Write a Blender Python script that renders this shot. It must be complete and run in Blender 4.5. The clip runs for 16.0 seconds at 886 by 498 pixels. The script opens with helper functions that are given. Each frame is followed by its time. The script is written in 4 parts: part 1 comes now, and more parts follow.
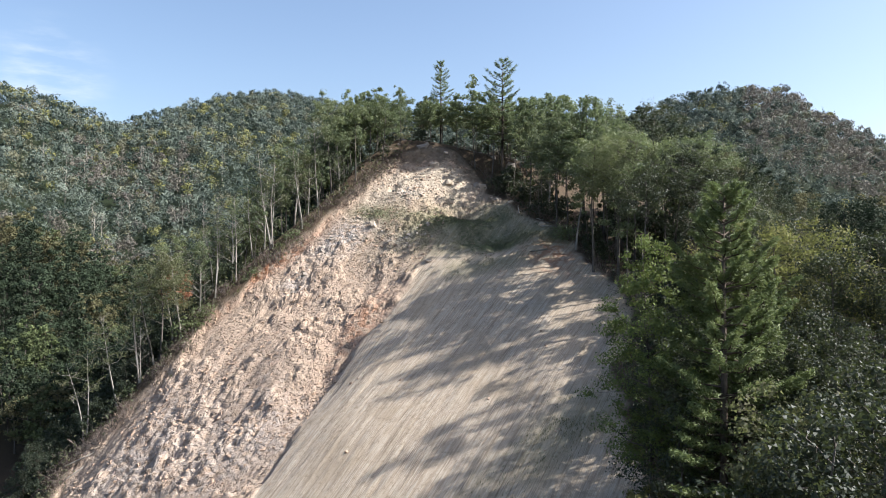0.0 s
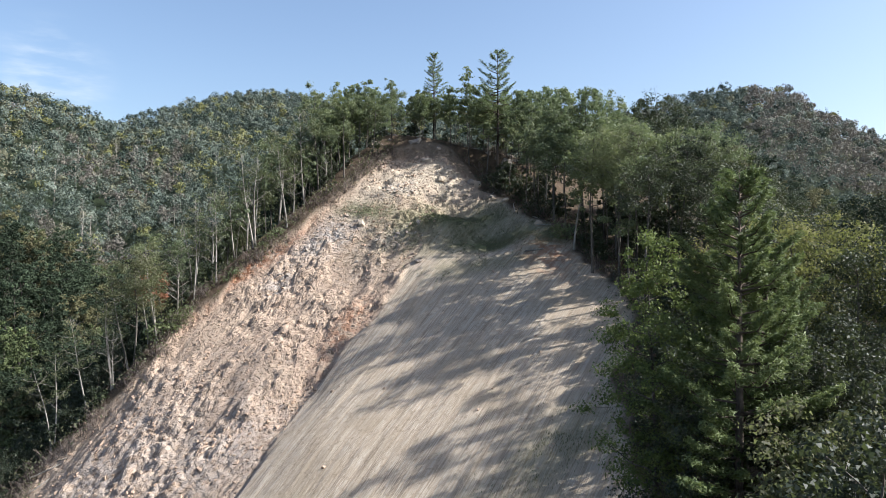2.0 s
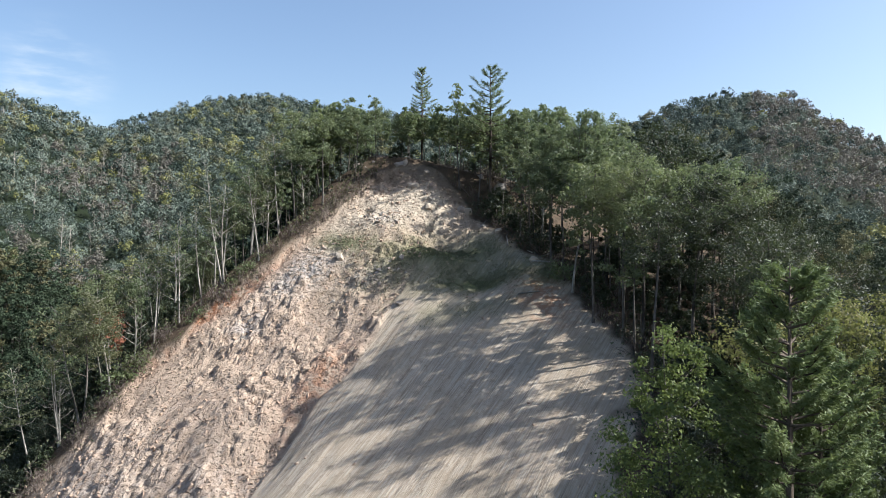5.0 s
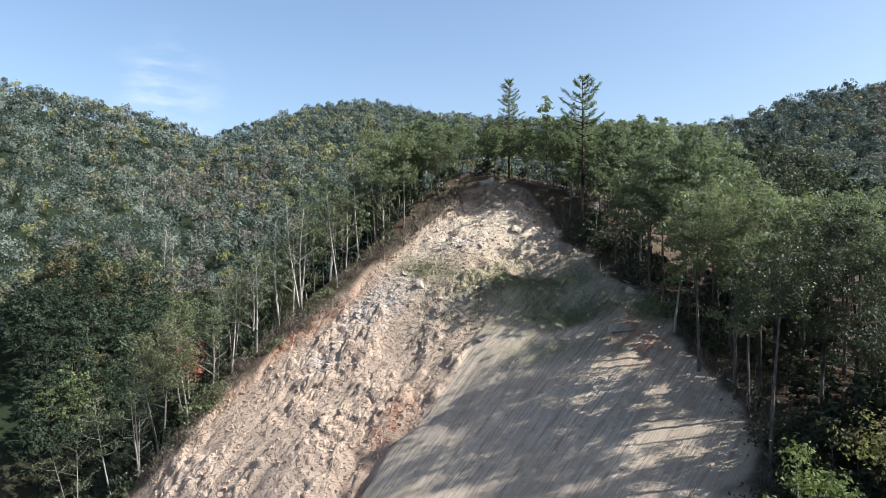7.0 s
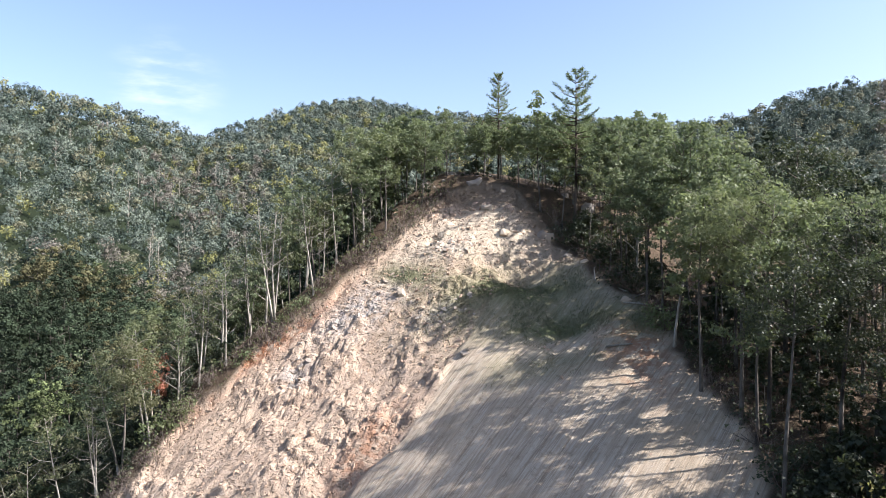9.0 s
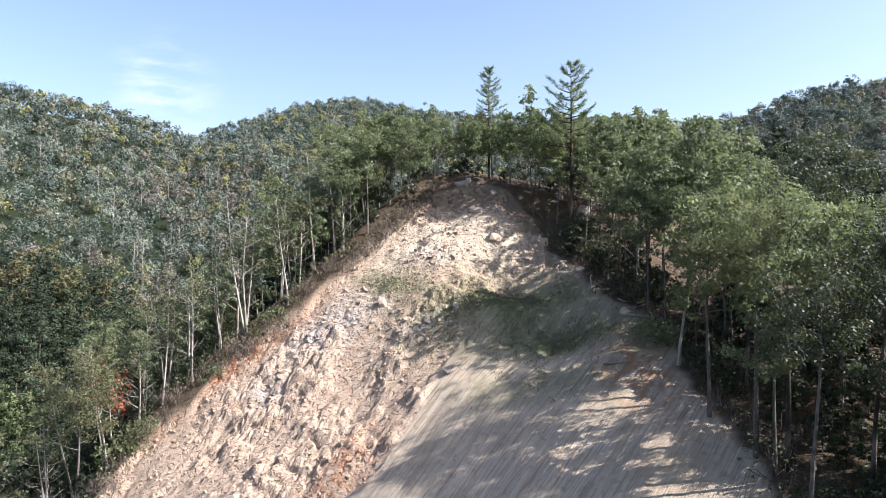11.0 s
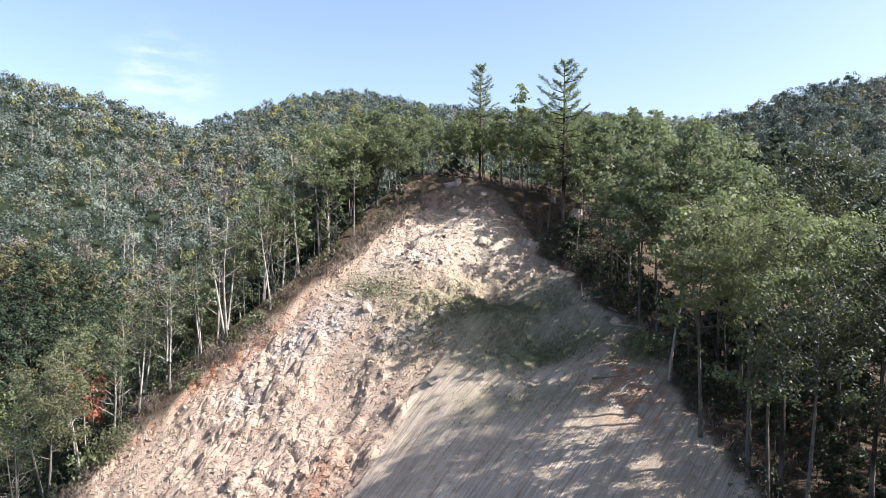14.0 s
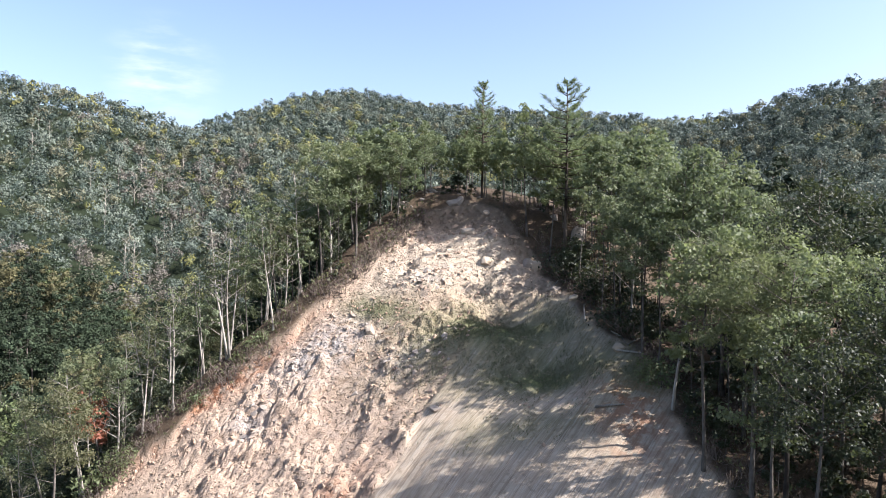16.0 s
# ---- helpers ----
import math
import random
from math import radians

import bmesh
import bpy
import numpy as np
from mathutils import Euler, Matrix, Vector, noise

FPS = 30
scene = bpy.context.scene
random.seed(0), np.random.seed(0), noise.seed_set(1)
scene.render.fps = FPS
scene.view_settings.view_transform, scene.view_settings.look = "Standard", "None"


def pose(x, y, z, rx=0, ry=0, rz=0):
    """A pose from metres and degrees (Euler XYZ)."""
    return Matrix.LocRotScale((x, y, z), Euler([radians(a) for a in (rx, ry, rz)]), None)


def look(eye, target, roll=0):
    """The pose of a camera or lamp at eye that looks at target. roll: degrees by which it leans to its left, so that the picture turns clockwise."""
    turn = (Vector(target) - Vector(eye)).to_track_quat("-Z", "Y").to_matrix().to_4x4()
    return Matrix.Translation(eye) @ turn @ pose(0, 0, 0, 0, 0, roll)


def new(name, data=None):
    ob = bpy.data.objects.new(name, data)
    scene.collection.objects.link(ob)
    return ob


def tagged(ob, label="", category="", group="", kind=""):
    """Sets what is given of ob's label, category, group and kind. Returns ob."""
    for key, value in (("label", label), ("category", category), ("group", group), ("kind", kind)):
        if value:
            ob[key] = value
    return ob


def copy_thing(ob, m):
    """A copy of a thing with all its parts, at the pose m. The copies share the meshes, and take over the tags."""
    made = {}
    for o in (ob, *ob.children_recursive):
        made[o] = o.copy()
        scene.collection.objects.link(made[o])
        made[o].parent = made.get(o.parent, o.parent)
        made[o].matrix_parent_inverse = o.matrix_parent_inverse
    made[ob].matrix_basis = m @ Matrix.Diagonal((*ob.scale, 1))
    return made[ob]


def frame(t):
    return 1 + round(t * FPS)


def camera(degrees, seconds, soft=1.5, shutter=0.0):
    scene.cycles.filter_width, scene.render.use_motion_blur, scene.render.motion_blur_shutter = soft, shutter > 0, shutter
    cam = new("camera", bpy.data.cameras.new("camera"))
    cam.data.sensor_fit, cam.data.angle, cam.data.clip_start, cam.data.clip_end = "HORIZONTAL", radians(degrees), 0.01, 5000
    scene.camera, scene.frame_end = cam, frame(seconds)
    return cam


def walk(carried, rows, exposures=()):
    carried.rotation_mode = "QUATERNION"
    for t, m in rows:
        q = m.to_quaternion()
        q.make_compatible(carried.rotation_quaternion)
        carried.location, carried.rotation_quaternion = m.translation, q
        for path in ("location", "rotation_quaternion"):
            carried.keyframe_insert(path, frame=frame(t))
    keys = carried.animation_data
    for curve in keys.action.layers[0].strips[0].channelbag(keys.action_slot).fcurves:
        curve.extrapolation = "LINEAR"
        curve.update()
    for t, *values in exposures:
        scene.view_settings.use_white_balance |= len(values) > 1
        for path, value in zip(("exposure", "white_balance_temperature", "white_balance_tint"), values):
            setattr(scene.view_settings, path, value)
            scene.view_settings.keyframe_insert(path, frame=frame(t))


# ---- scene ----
cam = camera(65.4, 16.0, 0.85)
METRES, EYE, TILT, LEAN, TURN = 45.0, 30.0, 12.4, -2.9, 0.0
ROWS = [
    (0.0, 0.0, 0.0, 0.0, -0.65, -12.75, 2.86),
    (0.5, 0.0082, 0.0277, -0.0088, -0.63, -12.7, 2.83),
    (1.0, 0.016, 0.0564, -0.0178, -0.61, -12.67, 2.79),
    (1.5, 0.0232, 0.0861, -0.0268, -0.61, -12.63, 2.77),
    (2.0, 0.0305, 0.1171, -0.0357, -0.59, -12.6, 2.76),
    (2.5, 0.0379, 0.1503, -0.0406, -0.59, -12.55, 2.73),
    (3.0, 0.0458, 0.1868, -0.0361, -0.59, -12.53, 2.72),
    (3.5, 0.0538, 0.2253, -0.0259, -0.59, -12.51, 2.68),
    (4.0, 0.0621, 0.2655, -0.0109, -0.6, -12.52, 2.66),
    (6.2, 0.0935, 0.4395, 0.0667, -0.55, -12.58, 2.7),
    (6.5, 0.0978, 0.463, 0.0727, 1.14, -12.57, 3.11),
    (6.7, 0.1035, 0.4797, 0.0741, 3.8, -12.38, 3.6),
    (6.9, 0.1085, 0.496, 0.0752, 6.6, -12.16, 4.2),
    (7.0, 0.1105, 0.5042, 0.0755, 7.2, -12.11, 4.32),
    (7.5, 0.1189, 0.5411, 0.0781, 7.21, -12.14, 4.35),
    (8.0, 0.126, 0.575, 0.0718, 7.18, -12.17, 4.38),
    (8.5, 0.132, 0.6101, 0.0631, 7.16, -12.18, 4.38),
    (9.0, 0.1368, 0.6491, 0.0601, 7.11, -12.2, 4.38),
    (9.5, 0.1414, 0.6908, 0.0626, 7.05, -12.19, 4.41),
    (10.0, 0.145, 0.7295, 0.0591, 6.97, -12.17, 4.45),
    (12.5, 0.1665, 0.8475, 0.028, 6.8, -12.42, 4.22),
    (13.0, 0.1715, 0.8503, 0.0321, 6.84, -12.61, 4.09),
    (13.5, 0.1744, 0.8538, 0.0434, 6.88, -12.72, 3.94),
    (14.0, 0.1752, 0.8571, 0.0595, 6.9, -12.83, 3.85),
    (14.5, 0.1744, 0.8596, 0.0754, 6.92, -12.92, 3.77),
    (15.0, 0.1723, 0.8625, 0.0929, 6.91, -13.02, 3.73),
    (15.5, 0.1709, 0.8661, 0.1088, 6.91, -13.08, 3.73),
    (16.0, 0.1692, 0.8698, 0.1226, 6.88, -13.14, 3.74),
]
EXPOSURES = [(0.0, 1.28, 6150, 10.5), (3.5, 1.14, 5970, 8.5), (6.5, 1.17, 5950, 8), (7.5, 1.28, 6040, 9.5), (9.0, 1.54, 6160, 13.5), (16.0, 1.6, 6140, 15.5)]
walk(cam, [(t, pose(0, 0, EYE, TILT, LEAN, TURN) @ pose(METRES * x, METRES * y, METRES * z, 90 + pitch, roll, yaw)) for t, x, y, z, yaw, pitch, roll in ROWS], EXPOSURES)

# ---- sky and sun ----
SUN_DIR = Vector((0.75, -0.05, 0.66)).normalized()
world = bpy.data.worlds.new("sky")
world.use_nodes = True
scene.world = world
wn, wl = world.node_tree.nodes, world.node_tree.links
sky = wn.new("ShaderNodeTexSky")
sky.sky_type = "NISHITA"
sky.sun_disc = False
sky.sun_elevation = math.asin(SUN_DIR.z)
sky.sun_rotation = math.atan2(SUN_DIR.x, SUN_DIR.y)
sky.altitude = 500
sky.air_density = 1.0
sky.dust_density = 3.0
sky.ozone_density = 0.1
# a wisp of high cloud low in the sky
coord = wn.new("ShaderNodeTexCoord")
wisp_map = wn.new("ShaderNodeMapping")
wisp_map.inputs["Rotation"].default_value = (0.0, radians(22), radians(-29))
wisp_map.inputs["Scale"].default_value = (5.0, 5.0, 20.0)
wisp = wn.new("ShaderNodeTexNoise")
wisp.inputs["Scale"].default_value, wisp.inputs["Detail"].default_value, wisp.inputs["Roughness"].default_value = 1.3, 6.0, 0.55
wl.new(coord.outputs["Generated"], wisp_map.inputs["Vector"])
wl.new(wisp_map.outputs["Vector"], wisp.inputs["Vector"])
near_wisp = wn.new("ShaderNodeVectorMath")
near_wisp.operation = "DISTANCE"
near_wisp.inputs[1].default_value = Vector((-0.485, 0.85, 0.205)).normalized()
wl.new(coord.outputs["Generated"], near_wisp.inputs[0])
fade = wn.new("ShaderNodeMapRange")
fade.interpolation_type = "SMOOTHSTEP"
for k, v in enumerate((0.088, 0.01, 0.0, 0.75)):
    fade.inputs[k + 1].default_value = v
wl.new(near_wisp.outputs["Value"], fade.inputs[0])
veil = wn.new("ShaderNodeMapRange")
veil.interpolation_type = "SMOOTHSTEP"
for k, v in enumerate((0.42, 0.66, 0.0, 1.0)):
    veil.inputs[k + 1].default_value = v
wl.new(wisp.outputs["Fac"], veil.inputs[0])
amount = wn.new("ShaderNodeMath")
amount.operation = "MULTIPLY"
wl.new(fade.outputs[0], amount.inputs[0])
wl.new(veil.outputs[0], amount.inputs[1])
cloud = wn.new("ShaderNodeMix")
cloud.data_type = "RGBA"
cloud.inputs[7].default_value = (4.6, 4.9, 5.2, 1.0)
wl.new(amount.outputs[0], cloud.inputs[0])
wl.new(sky.outputs["Color"], cloud.inputs[6])
wl.new(cloud.outputs[2], wn["Background"].inputs["Color"])
wn["Background"].inputs["Strength"].default_value = 0.09
sun_data = bpy.data.lights.new("sun", "SUN")
sun_data.energy = 5.0
sun_data.angle = radians(0.55)
sun_data.color = (1.0, 0.95, 0.87)
sun = new("sun", sun_data)
sun.matrix_world = look(SUN_DIR * 300, (0, 0, 0))


# ---- materials ----
class Nodes:
    """Short calls to wire up a material."""

    def __init__(self, name):
        self.mat = bpy.data.materials.new(name)
        self.mat.use_nodes = True
        self.tree = self.mat.node_tree
        self.bsdf = self.tree.nodes["Principled BSDF"]
        self.out = self.tree.nodes["Material Output"]

    def add(self, kind, **values):
        n = self.tree.nodes.new(kind)
        for k, v in values.items():
            if isinstance(v, bpy.types.NodeSocket):
                self.tree.links.new(v, n.inputs[k.replace("_", " ")])
            else:
                n.inputs[k.replace("_", " ")].default_value = v
        return n

    def link(self, a, b):
        self.tree.links.new(a, b)

    def noise(self, scale, detail=4.0, rough=0.6, vector=None):
        n = self.add("ShaderNodeTexNoise", Scale=scale, Detail=detail, Roughness=rough)
        if vector:
            self.link(vector, n.inputs["Vector"])
        return n.outputs["Fac"]

    def ramp(self, fac, stops):
        n = self.tree.nodes.new("ShaderNodeValToRGB")
        el = n.color_ramp.elements
        while len(el) < len(stops):
            el.new(0.5)
        for e, (p, c) in zip(el, stops):
            e.position, e.color = p, (*c, 1.0) if len(c) == 3 else c
        self.link(fac, n.inputs["Fac"])
        return n.outputs["Color"]

    def mix(self, fac, a, b, blend="MIX"):
        n = self.tree.nodes.new("ShaderNodeMix")
        n.data_type, n.blend_type = "RGBA", blend
        for sock, v in ((n.inputs[0], fac), (n.inputs[6], a), (n.inputs[7], b)):
            if isinstance(v, bpy.types.NodeSocket):
                self.link(v, sock)
            else:
                sock.default_value = v if not isinstance(v, tuple) else (*v, 1.0)
        return n.outputs[2]

    def math(self, op, a, b=0.0):
        n = self.tree.nodes.new("ShaderNodeMath")
        n.operation = op
        for sock, v in zip(n.inputs, (a, b)):
            if isinstance(v, bpy.types.NodeSocket):
                self.link(v, sock)
            else:
                sock.default_value = v
        return n.outputs[0]

    def smooth(self, v, lo, hi):
        n = self.tree.nodes.new("ShaderNodeMapRange")
        n.interpolation_type = "SMOOTHSTEP"
        self.link(v, n.inputs[0])
        n.inputs[1].default_value, n.inputs[2].default_value = lo, hi
        return n.outputs[0]

    def attr(self, name):
        n = self.tree.nodes.new("ShaderNodeAttribute")
        n.attribute_name = name
        return n.outputs["Fac"]

    def where(self):
        return self.tree.nodes.new("ShaderNodeNewGeometry").outputs["Position"]

    def bump(self, height, strength, distance):
        n = self.add("ShaderNodeBump", Strength=strength, Distance=distance)
        self.link(height, n.inputs["Height"])
        self.link(n.outputs["Normal"], self.bsdf.inputs["Normal"])

    def finish(self, color, rough=0.9, spec=0.2):
        if isinstance(color, tuple):
            self.bsdf.inputs["Base Color"].default_value = (*color, 1.0)
        else:
            self.link(color, self.bsdf.inputs["Base Color"])
        self.bsdf.inputs["Roughness"].default_value = rough
        self.bsdf.inputs["Specular IOR Level"].default_value = spec
        return self.mat


def leaf_material(name, dark, mid, light, tint=None, gloss=0.58, through_light=0.48, patch=0.08):
    """Leaves: colour varies from tree to tree, from leaf to leaf and in patches; light shines through."""
    n = Nodes(name)
    island = n.tree.nodes.new("ShaderNodeNewGeometry").outputs["Random Per Island"]
    tree_random = n.tree.nodes.new("ShaderNodeObjectInfo").outputs["Random"]
    col = n.ramp(island, [(0.0, dark), (0.55, mid), (1.0, light)])
    col = n.mix(n.math("MULTIPLY", tree_random, 0.55), col, n.ramp(tree_random, [(0.0, dark), (0.5, mid), (0.8, light), (1.0, tint or light)]))
    col = n.mix(n.smooth(n.noise(patch, 3, 0.6, n.where()), 0.4, 0.75), col, tint or light)
    n.finish(col, gloss, 0.3)
    tr = n.add("ShaderNodeBsdfTranslucent")
    n.link(n.mix(0.45, col, (0.19, 0.235, 0.07)), tr.inputs["Color"])
    sh = n.add("ShaderNodeMixShader", Fac=through_light)
    n.link(n.bsdf.outputs["BSDF"], sh.inputs[1])
    n.link(tr.outputs["BSDF"], sh.inputs[2])
    n.link(sh.outputs["Shader"], n.out.inputs["Surface"])
    return n.mat


def bark_material(name, dark, light):
    n = Nodes(name)
    m = n.add("ShaderNodeMapping", Scale=(6.0, 6.0, 1.2))
    n.link(n.tree.nodes.new("ShaderNodeTexCoord").outputs["Object"], m.inputs["Vector"])
    f = n.noise(1.6, 6, 0.7, m.outputs["Vector"])
    col = n.ramp(f, [(0.3, dark), (0.7, light)])
    col = n.mix(n.smooth(n.noise(0.5, 2, 0.5, n.where()), 0.45, 0.7), col, tuple(c * 0.6 for c in dark))
    n.bump(f, 0.6, 0.05)
    return n.finish(col, 0.9, 0.15)


def ground_material():
    n = Nodes("bare_hillside_soil")
    pos = n.where()
    rough, grass, red, grey, pale, forest = (n.attr(a) for a in ("rough", "grass", "red", "grey", "pale", "forest"))
    wild = n.attr("wild")
    big = n.noise(0.12, 4, 0.6, pos)
    mid = n.noise(0.9, 6, 0.65, pos)
    fine = n.noise(7.0, 6, 0.7, pos)
    # smooth graded fill: streaked down the fall line
    turn = n.add("ShaderNodeMapping", Rotation=(0, 0, radians(33)))
    n.link(pos, turn.inputs["Vector"])
    stretch = n.add("ShaderNodeMapping", Scale=(3.2, 0.12, 0.12))
    n.link(turn.outputs["Vector"], stretch.inputs["Vector"])
    streak = n.noise(1.0, 5, 0.65, stretch.outputs["Vector"])
    stretch2 = n.add("ShaderNodeMapping", Scale=(11.0, 0.3, 0.3))
    n.link(turn.outputs["Vector"], stretch2.inputs["Vector"])
    streak2 = n.noise(1.0, 3, 0.6, stretch2.outputs["Vector"])
    smooth_col = n.ramp(streak, [(0.32, (0.235, 0.182, 0.132)), (0.5, (0.36, 0.29, 0.218)), (0.66, (0.475, 0.395, 0.306))])
    smooth_col = n.mix(n.smooth(streak2, 0.48, 0.62), smooth_col, (0.445, 0.38, 0.306))
    smooth_col = n.mix(n.math("MULTIPLY", n.smooth(big, 0.48, 0.68), 0.6), smooth_col, (0.335, 0.266, 0.19))
    smooth_col = n.mix(n.math("MULTIPLY", n.smooth(n.noise(1.5, 7, 0.75, pos), 0.5, 0.66), 0.55), smooth_col, (0.205, 0.158, 0.108))
    # rough slide: clods of pink-brown earth
    clod_col = n.ramp(mid, [(0.3, (0.235, 0.17, 0.122)), (0.5, (0.375, 0.282, 0.212)), (0.7, (0.455, 0.36, 0.282))])
    clod_col = n.mix(n.smooth(big, 0.42, 0.62), clod_col, (0.385, 0.293, 0.22))
    clod_col = n.mix(n.smooth(fine, 0.5, 0.8), clod_col, (0.445, 0.36, 0.288))
    col = n.mix(rough, smooth_col, clod_col)
    col = n.mix(n.math("MULTIPLY", pale, n.smooth(mid, 0.15, 0.5)), col, (0.44, 0.365, 0.28))
    col = n.mix(n.math("MULTIPLY", grey, n.smooth(mid, 0.35, 0.6)), col, (0.352, 0.320, 0.296))
    col = n.mix(n.math("MULTIPLY", red, n.smooth(mid, 0.4, 0.56)), col, (0.25, 0.118, 0.066))
    g = n.math("MULTIPLY", grass, n.smooth(n.noise(1.7, 5, 0.7, pos), 0.2, 0.48))
    col = n.mix(g, col, n.ramp(fine, [(0.3, (0.05, 0.068, 0.03)), (0.7, (0.125, 0.14, 0.06))]))
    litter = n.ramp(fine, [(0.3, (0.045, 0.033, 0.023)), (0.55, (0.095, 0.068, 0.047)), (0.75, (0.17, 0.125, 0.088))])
    # Wood floor patches and far ground near-black: shade between crowns put into the colour.
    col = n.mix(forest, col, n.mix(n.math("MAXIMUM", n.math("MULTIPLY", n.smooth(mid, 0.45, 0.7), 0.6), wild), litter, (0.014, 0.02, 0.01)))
    h = n.math("ADD", n.math("MULTIPLY", fine, 0.5), n.math("ADD", n.math("MULTIPLY", mid, 0.6), n.math("MULTIPLY", n.math("MULTIPLY", streak2, 1.1), n.math("SUBTRACT", 1.0, rough))))
    pits = n.math("MULTIPLY", n.smooth(n.noise(2.4, 3, 0.55, pos), 0.34, 0.46), n.math("MULTIPLY", rough, 1.1))
    n.bump(n.math("ADD", n.math("MULTIPLY", h, n.math("ADD", n.math("MULTIPLY", rough, 0.6), 0.4)), pits), 1.0, 0.3)
    return n.finish(col, 0.95, 0.12)


def rock_material(name, dark, mid, light, warm):
    n = Nodes(name)
    pos = n.where()
    f = n.noise(1.3, 8, 0.65, pos)
    col = n.ramp(f, [(0.3, dark), (0.5, mid), (0.72, light)])
    col = n.mix(n.smooth(n.noise(0.35, 3, 0.5, pos), 0.45, 0.65), col, warm)
    rnd = n.tree.nodes.new("ShaderNodeObjectInfo").outputs["Random"]
    col = n.mix(n.math("MULTIPLY", rnd, 0.5), col, mid)
    n.bump(n.noise(5.0, 8, 0.7, pos), 0.6, 0.12)
    return n.finish(col, 0.9, 0.2)


GROUND = ground_material()
ROCK_GREY = rock_material("grey_rock", (0.13, 0.11, 0.095), (0.27, 0.236, 0.205), (0.38, 0.338, 0.295), (0.32, 0.255, 0.2))
ROCK_TAN = rock_material("tan_earth_clod", (0.240, 0.164, 0.116), (0.352, 0.260, 0.196), (0.416, 0.320, 0.248), (0.352, 0.248, 0.176))
ROCK_PALE = rock_material("pale_rock", (0.272, 0.224, 0.168), (0.400, 0.336, 0.264), (0.480, 0.424, 0.360), (0.400, 0.304, 0.208))
BARK_GREY = bark_material("grey_brown_bark", (0.05, 0.043, 0.038), (0.18, 0.162, 0.142))
BARK_PALE = bark_material("pale_bark", (0.16, 0.145, 0.125), (0.42, 0.39, 0.345))
BARK_DARK = bark_material("dark_pine_bark", (0.045, 0.035, 0.028), (0.15, 0.12, 0.095))
TWIG = bark_material("dry_twigs", (0.09, 0.07, 0.06), (0.27, 0.22, 0.19))
LEAF_OAK = leaf_material("oak_leaves", (0.06, 0.082, 0.048), (0.118, 0.152, 0.09), (0.185, 0.218, 0.135), (0.16, 0.172, 0.088))
# Near-black greens: the shade of gully and understorey is put into the leaf colour.
LEAF_SHADED = leaf_material("dark_glossy_leaves", (0.012, 0.017, 0.011), (0.022, 0.031, 0.019), (0.045, 0.056, 0.036), (0.034, 0.04, 0.023), 0.55, 0.22)
LEAF_LIGHT = leaf_material("light_green_leaves", (0.075, 0.1, 0.052), (0.135, 0.17, 0.09), (0.195, 0.232, 0.135), (0.175, 0.195, 0.095))
LEAF_OLIVE = leaf_material("olive_autumn_leaves", (0.056, 0.066, 0.036), (0.095, 0.105, 0.06), (0.14, 0.145, 0.085), (0.14, 0.125, 0.07))
LEAF_YELLOW = leaf_material("yellow_green_leaves", (0.07, 0.078, 0.024), (0.14, 0.138, 0.045), (0.21, 0.195, 0.07), (0.18, 0.15, 0.055))
LEAF_LIME = leaf_material("bright_young_leaves", (0.036, 0.055, 0.02), (0.08, 0.11, 0.034), (0.17, 0.21, 0.058), (0.12, 0.15, 0.042), 0.6, 0.4)
LEAF_RED = leaf_material("red_autumn_leaves", (0.14, 0.04, 0.03), (0.28, 0.085, 0.06), (0.38, 0.15, 0.11), (0.3, 0.12, 0.08))
NEEDLE = leaf_material("pine_needles", (0.026, 0.048, 0.024), (0.075, 0.115, 0.048), (0.15, 0.195, 0.075), (0.14, 0.17, 0.062), 0.6, 0.35)
NEEDLE_LIGHT = leaf_material("pale_pine_needles", (0.07, 0.1, 0.06), (0.12, 0.16, 0.095), (0.18, 0.225, 0.135), (0.15, 0.185, 0.09), 0.6, 0.42)


def far_leaf_material():
    """The woods on the hills: leaf colour from each tree's tint, painted haze and shade included, then leaf by leaf."""
    n = Nodes("distant_woods")
    at = n.tree.nodes.new("ShaderNodeAttribute")
    at.attribute_name = "tint"
    island = n.tree.nodes.new("ShaderNodeNewGeometry").outputs["Random Per Island"]
    col = n.mix(1.0, at.outputs["Color"], n.ramp(island, [(0.0, (0.86, 0.86, 0.9)), (0.6, (1.0, 1.0, 1.0)), (1.0, (1.16, 1.14, 1.1))]), "MULTIPLY")
    n.finish(col, 0.7, 0.12)
    tr = n.add("ShaderNodeBsdfTranslucent")
    n.link(col, tr.inputs["Color"])
    sh = n.add("ShaderNodeMixShader", Fac=0.18)
    n.link(n.bsdf.outputs["BSDF"], sh.inputs[1])
    n.link(tr.outputs["BSDF"], sh.inputs[2])
    n.link(sh.outputs["Shader"], n.out.inputs["Surface"])
    return n.mat


FAR_LEAF = far_leaf_material()

# ---- shape of the land ----
RNG = np.random.default_rng(7)
LATTICE = np.random.default_rng(11).random((256, 256))


def value_noise(x, y, seed=0):
    x, y = np.asarray(x, float) + seed * 17.3, np.asarray(y, float) + seed * 9.1
    i, j = np.floor(x).astype(int), np.floor(y).astype(int)
    u, v = x - i, y - j
    u, v = u * u * (3 - 2 * u), v * v * (3 - 2 * v)
    a, b = LATTICE[i % 256, j % 256], LATTICE[(i + 1) % 256, j % 256]
    c, d = LATTICE[i % 256, (j + 1) % 256], LATTICE[(i + 1) % 256, (j + 1) % 256]
    return (a * (1 - u) + b * u) * (1 - v) + (c * (1 - u) + d * u) * v


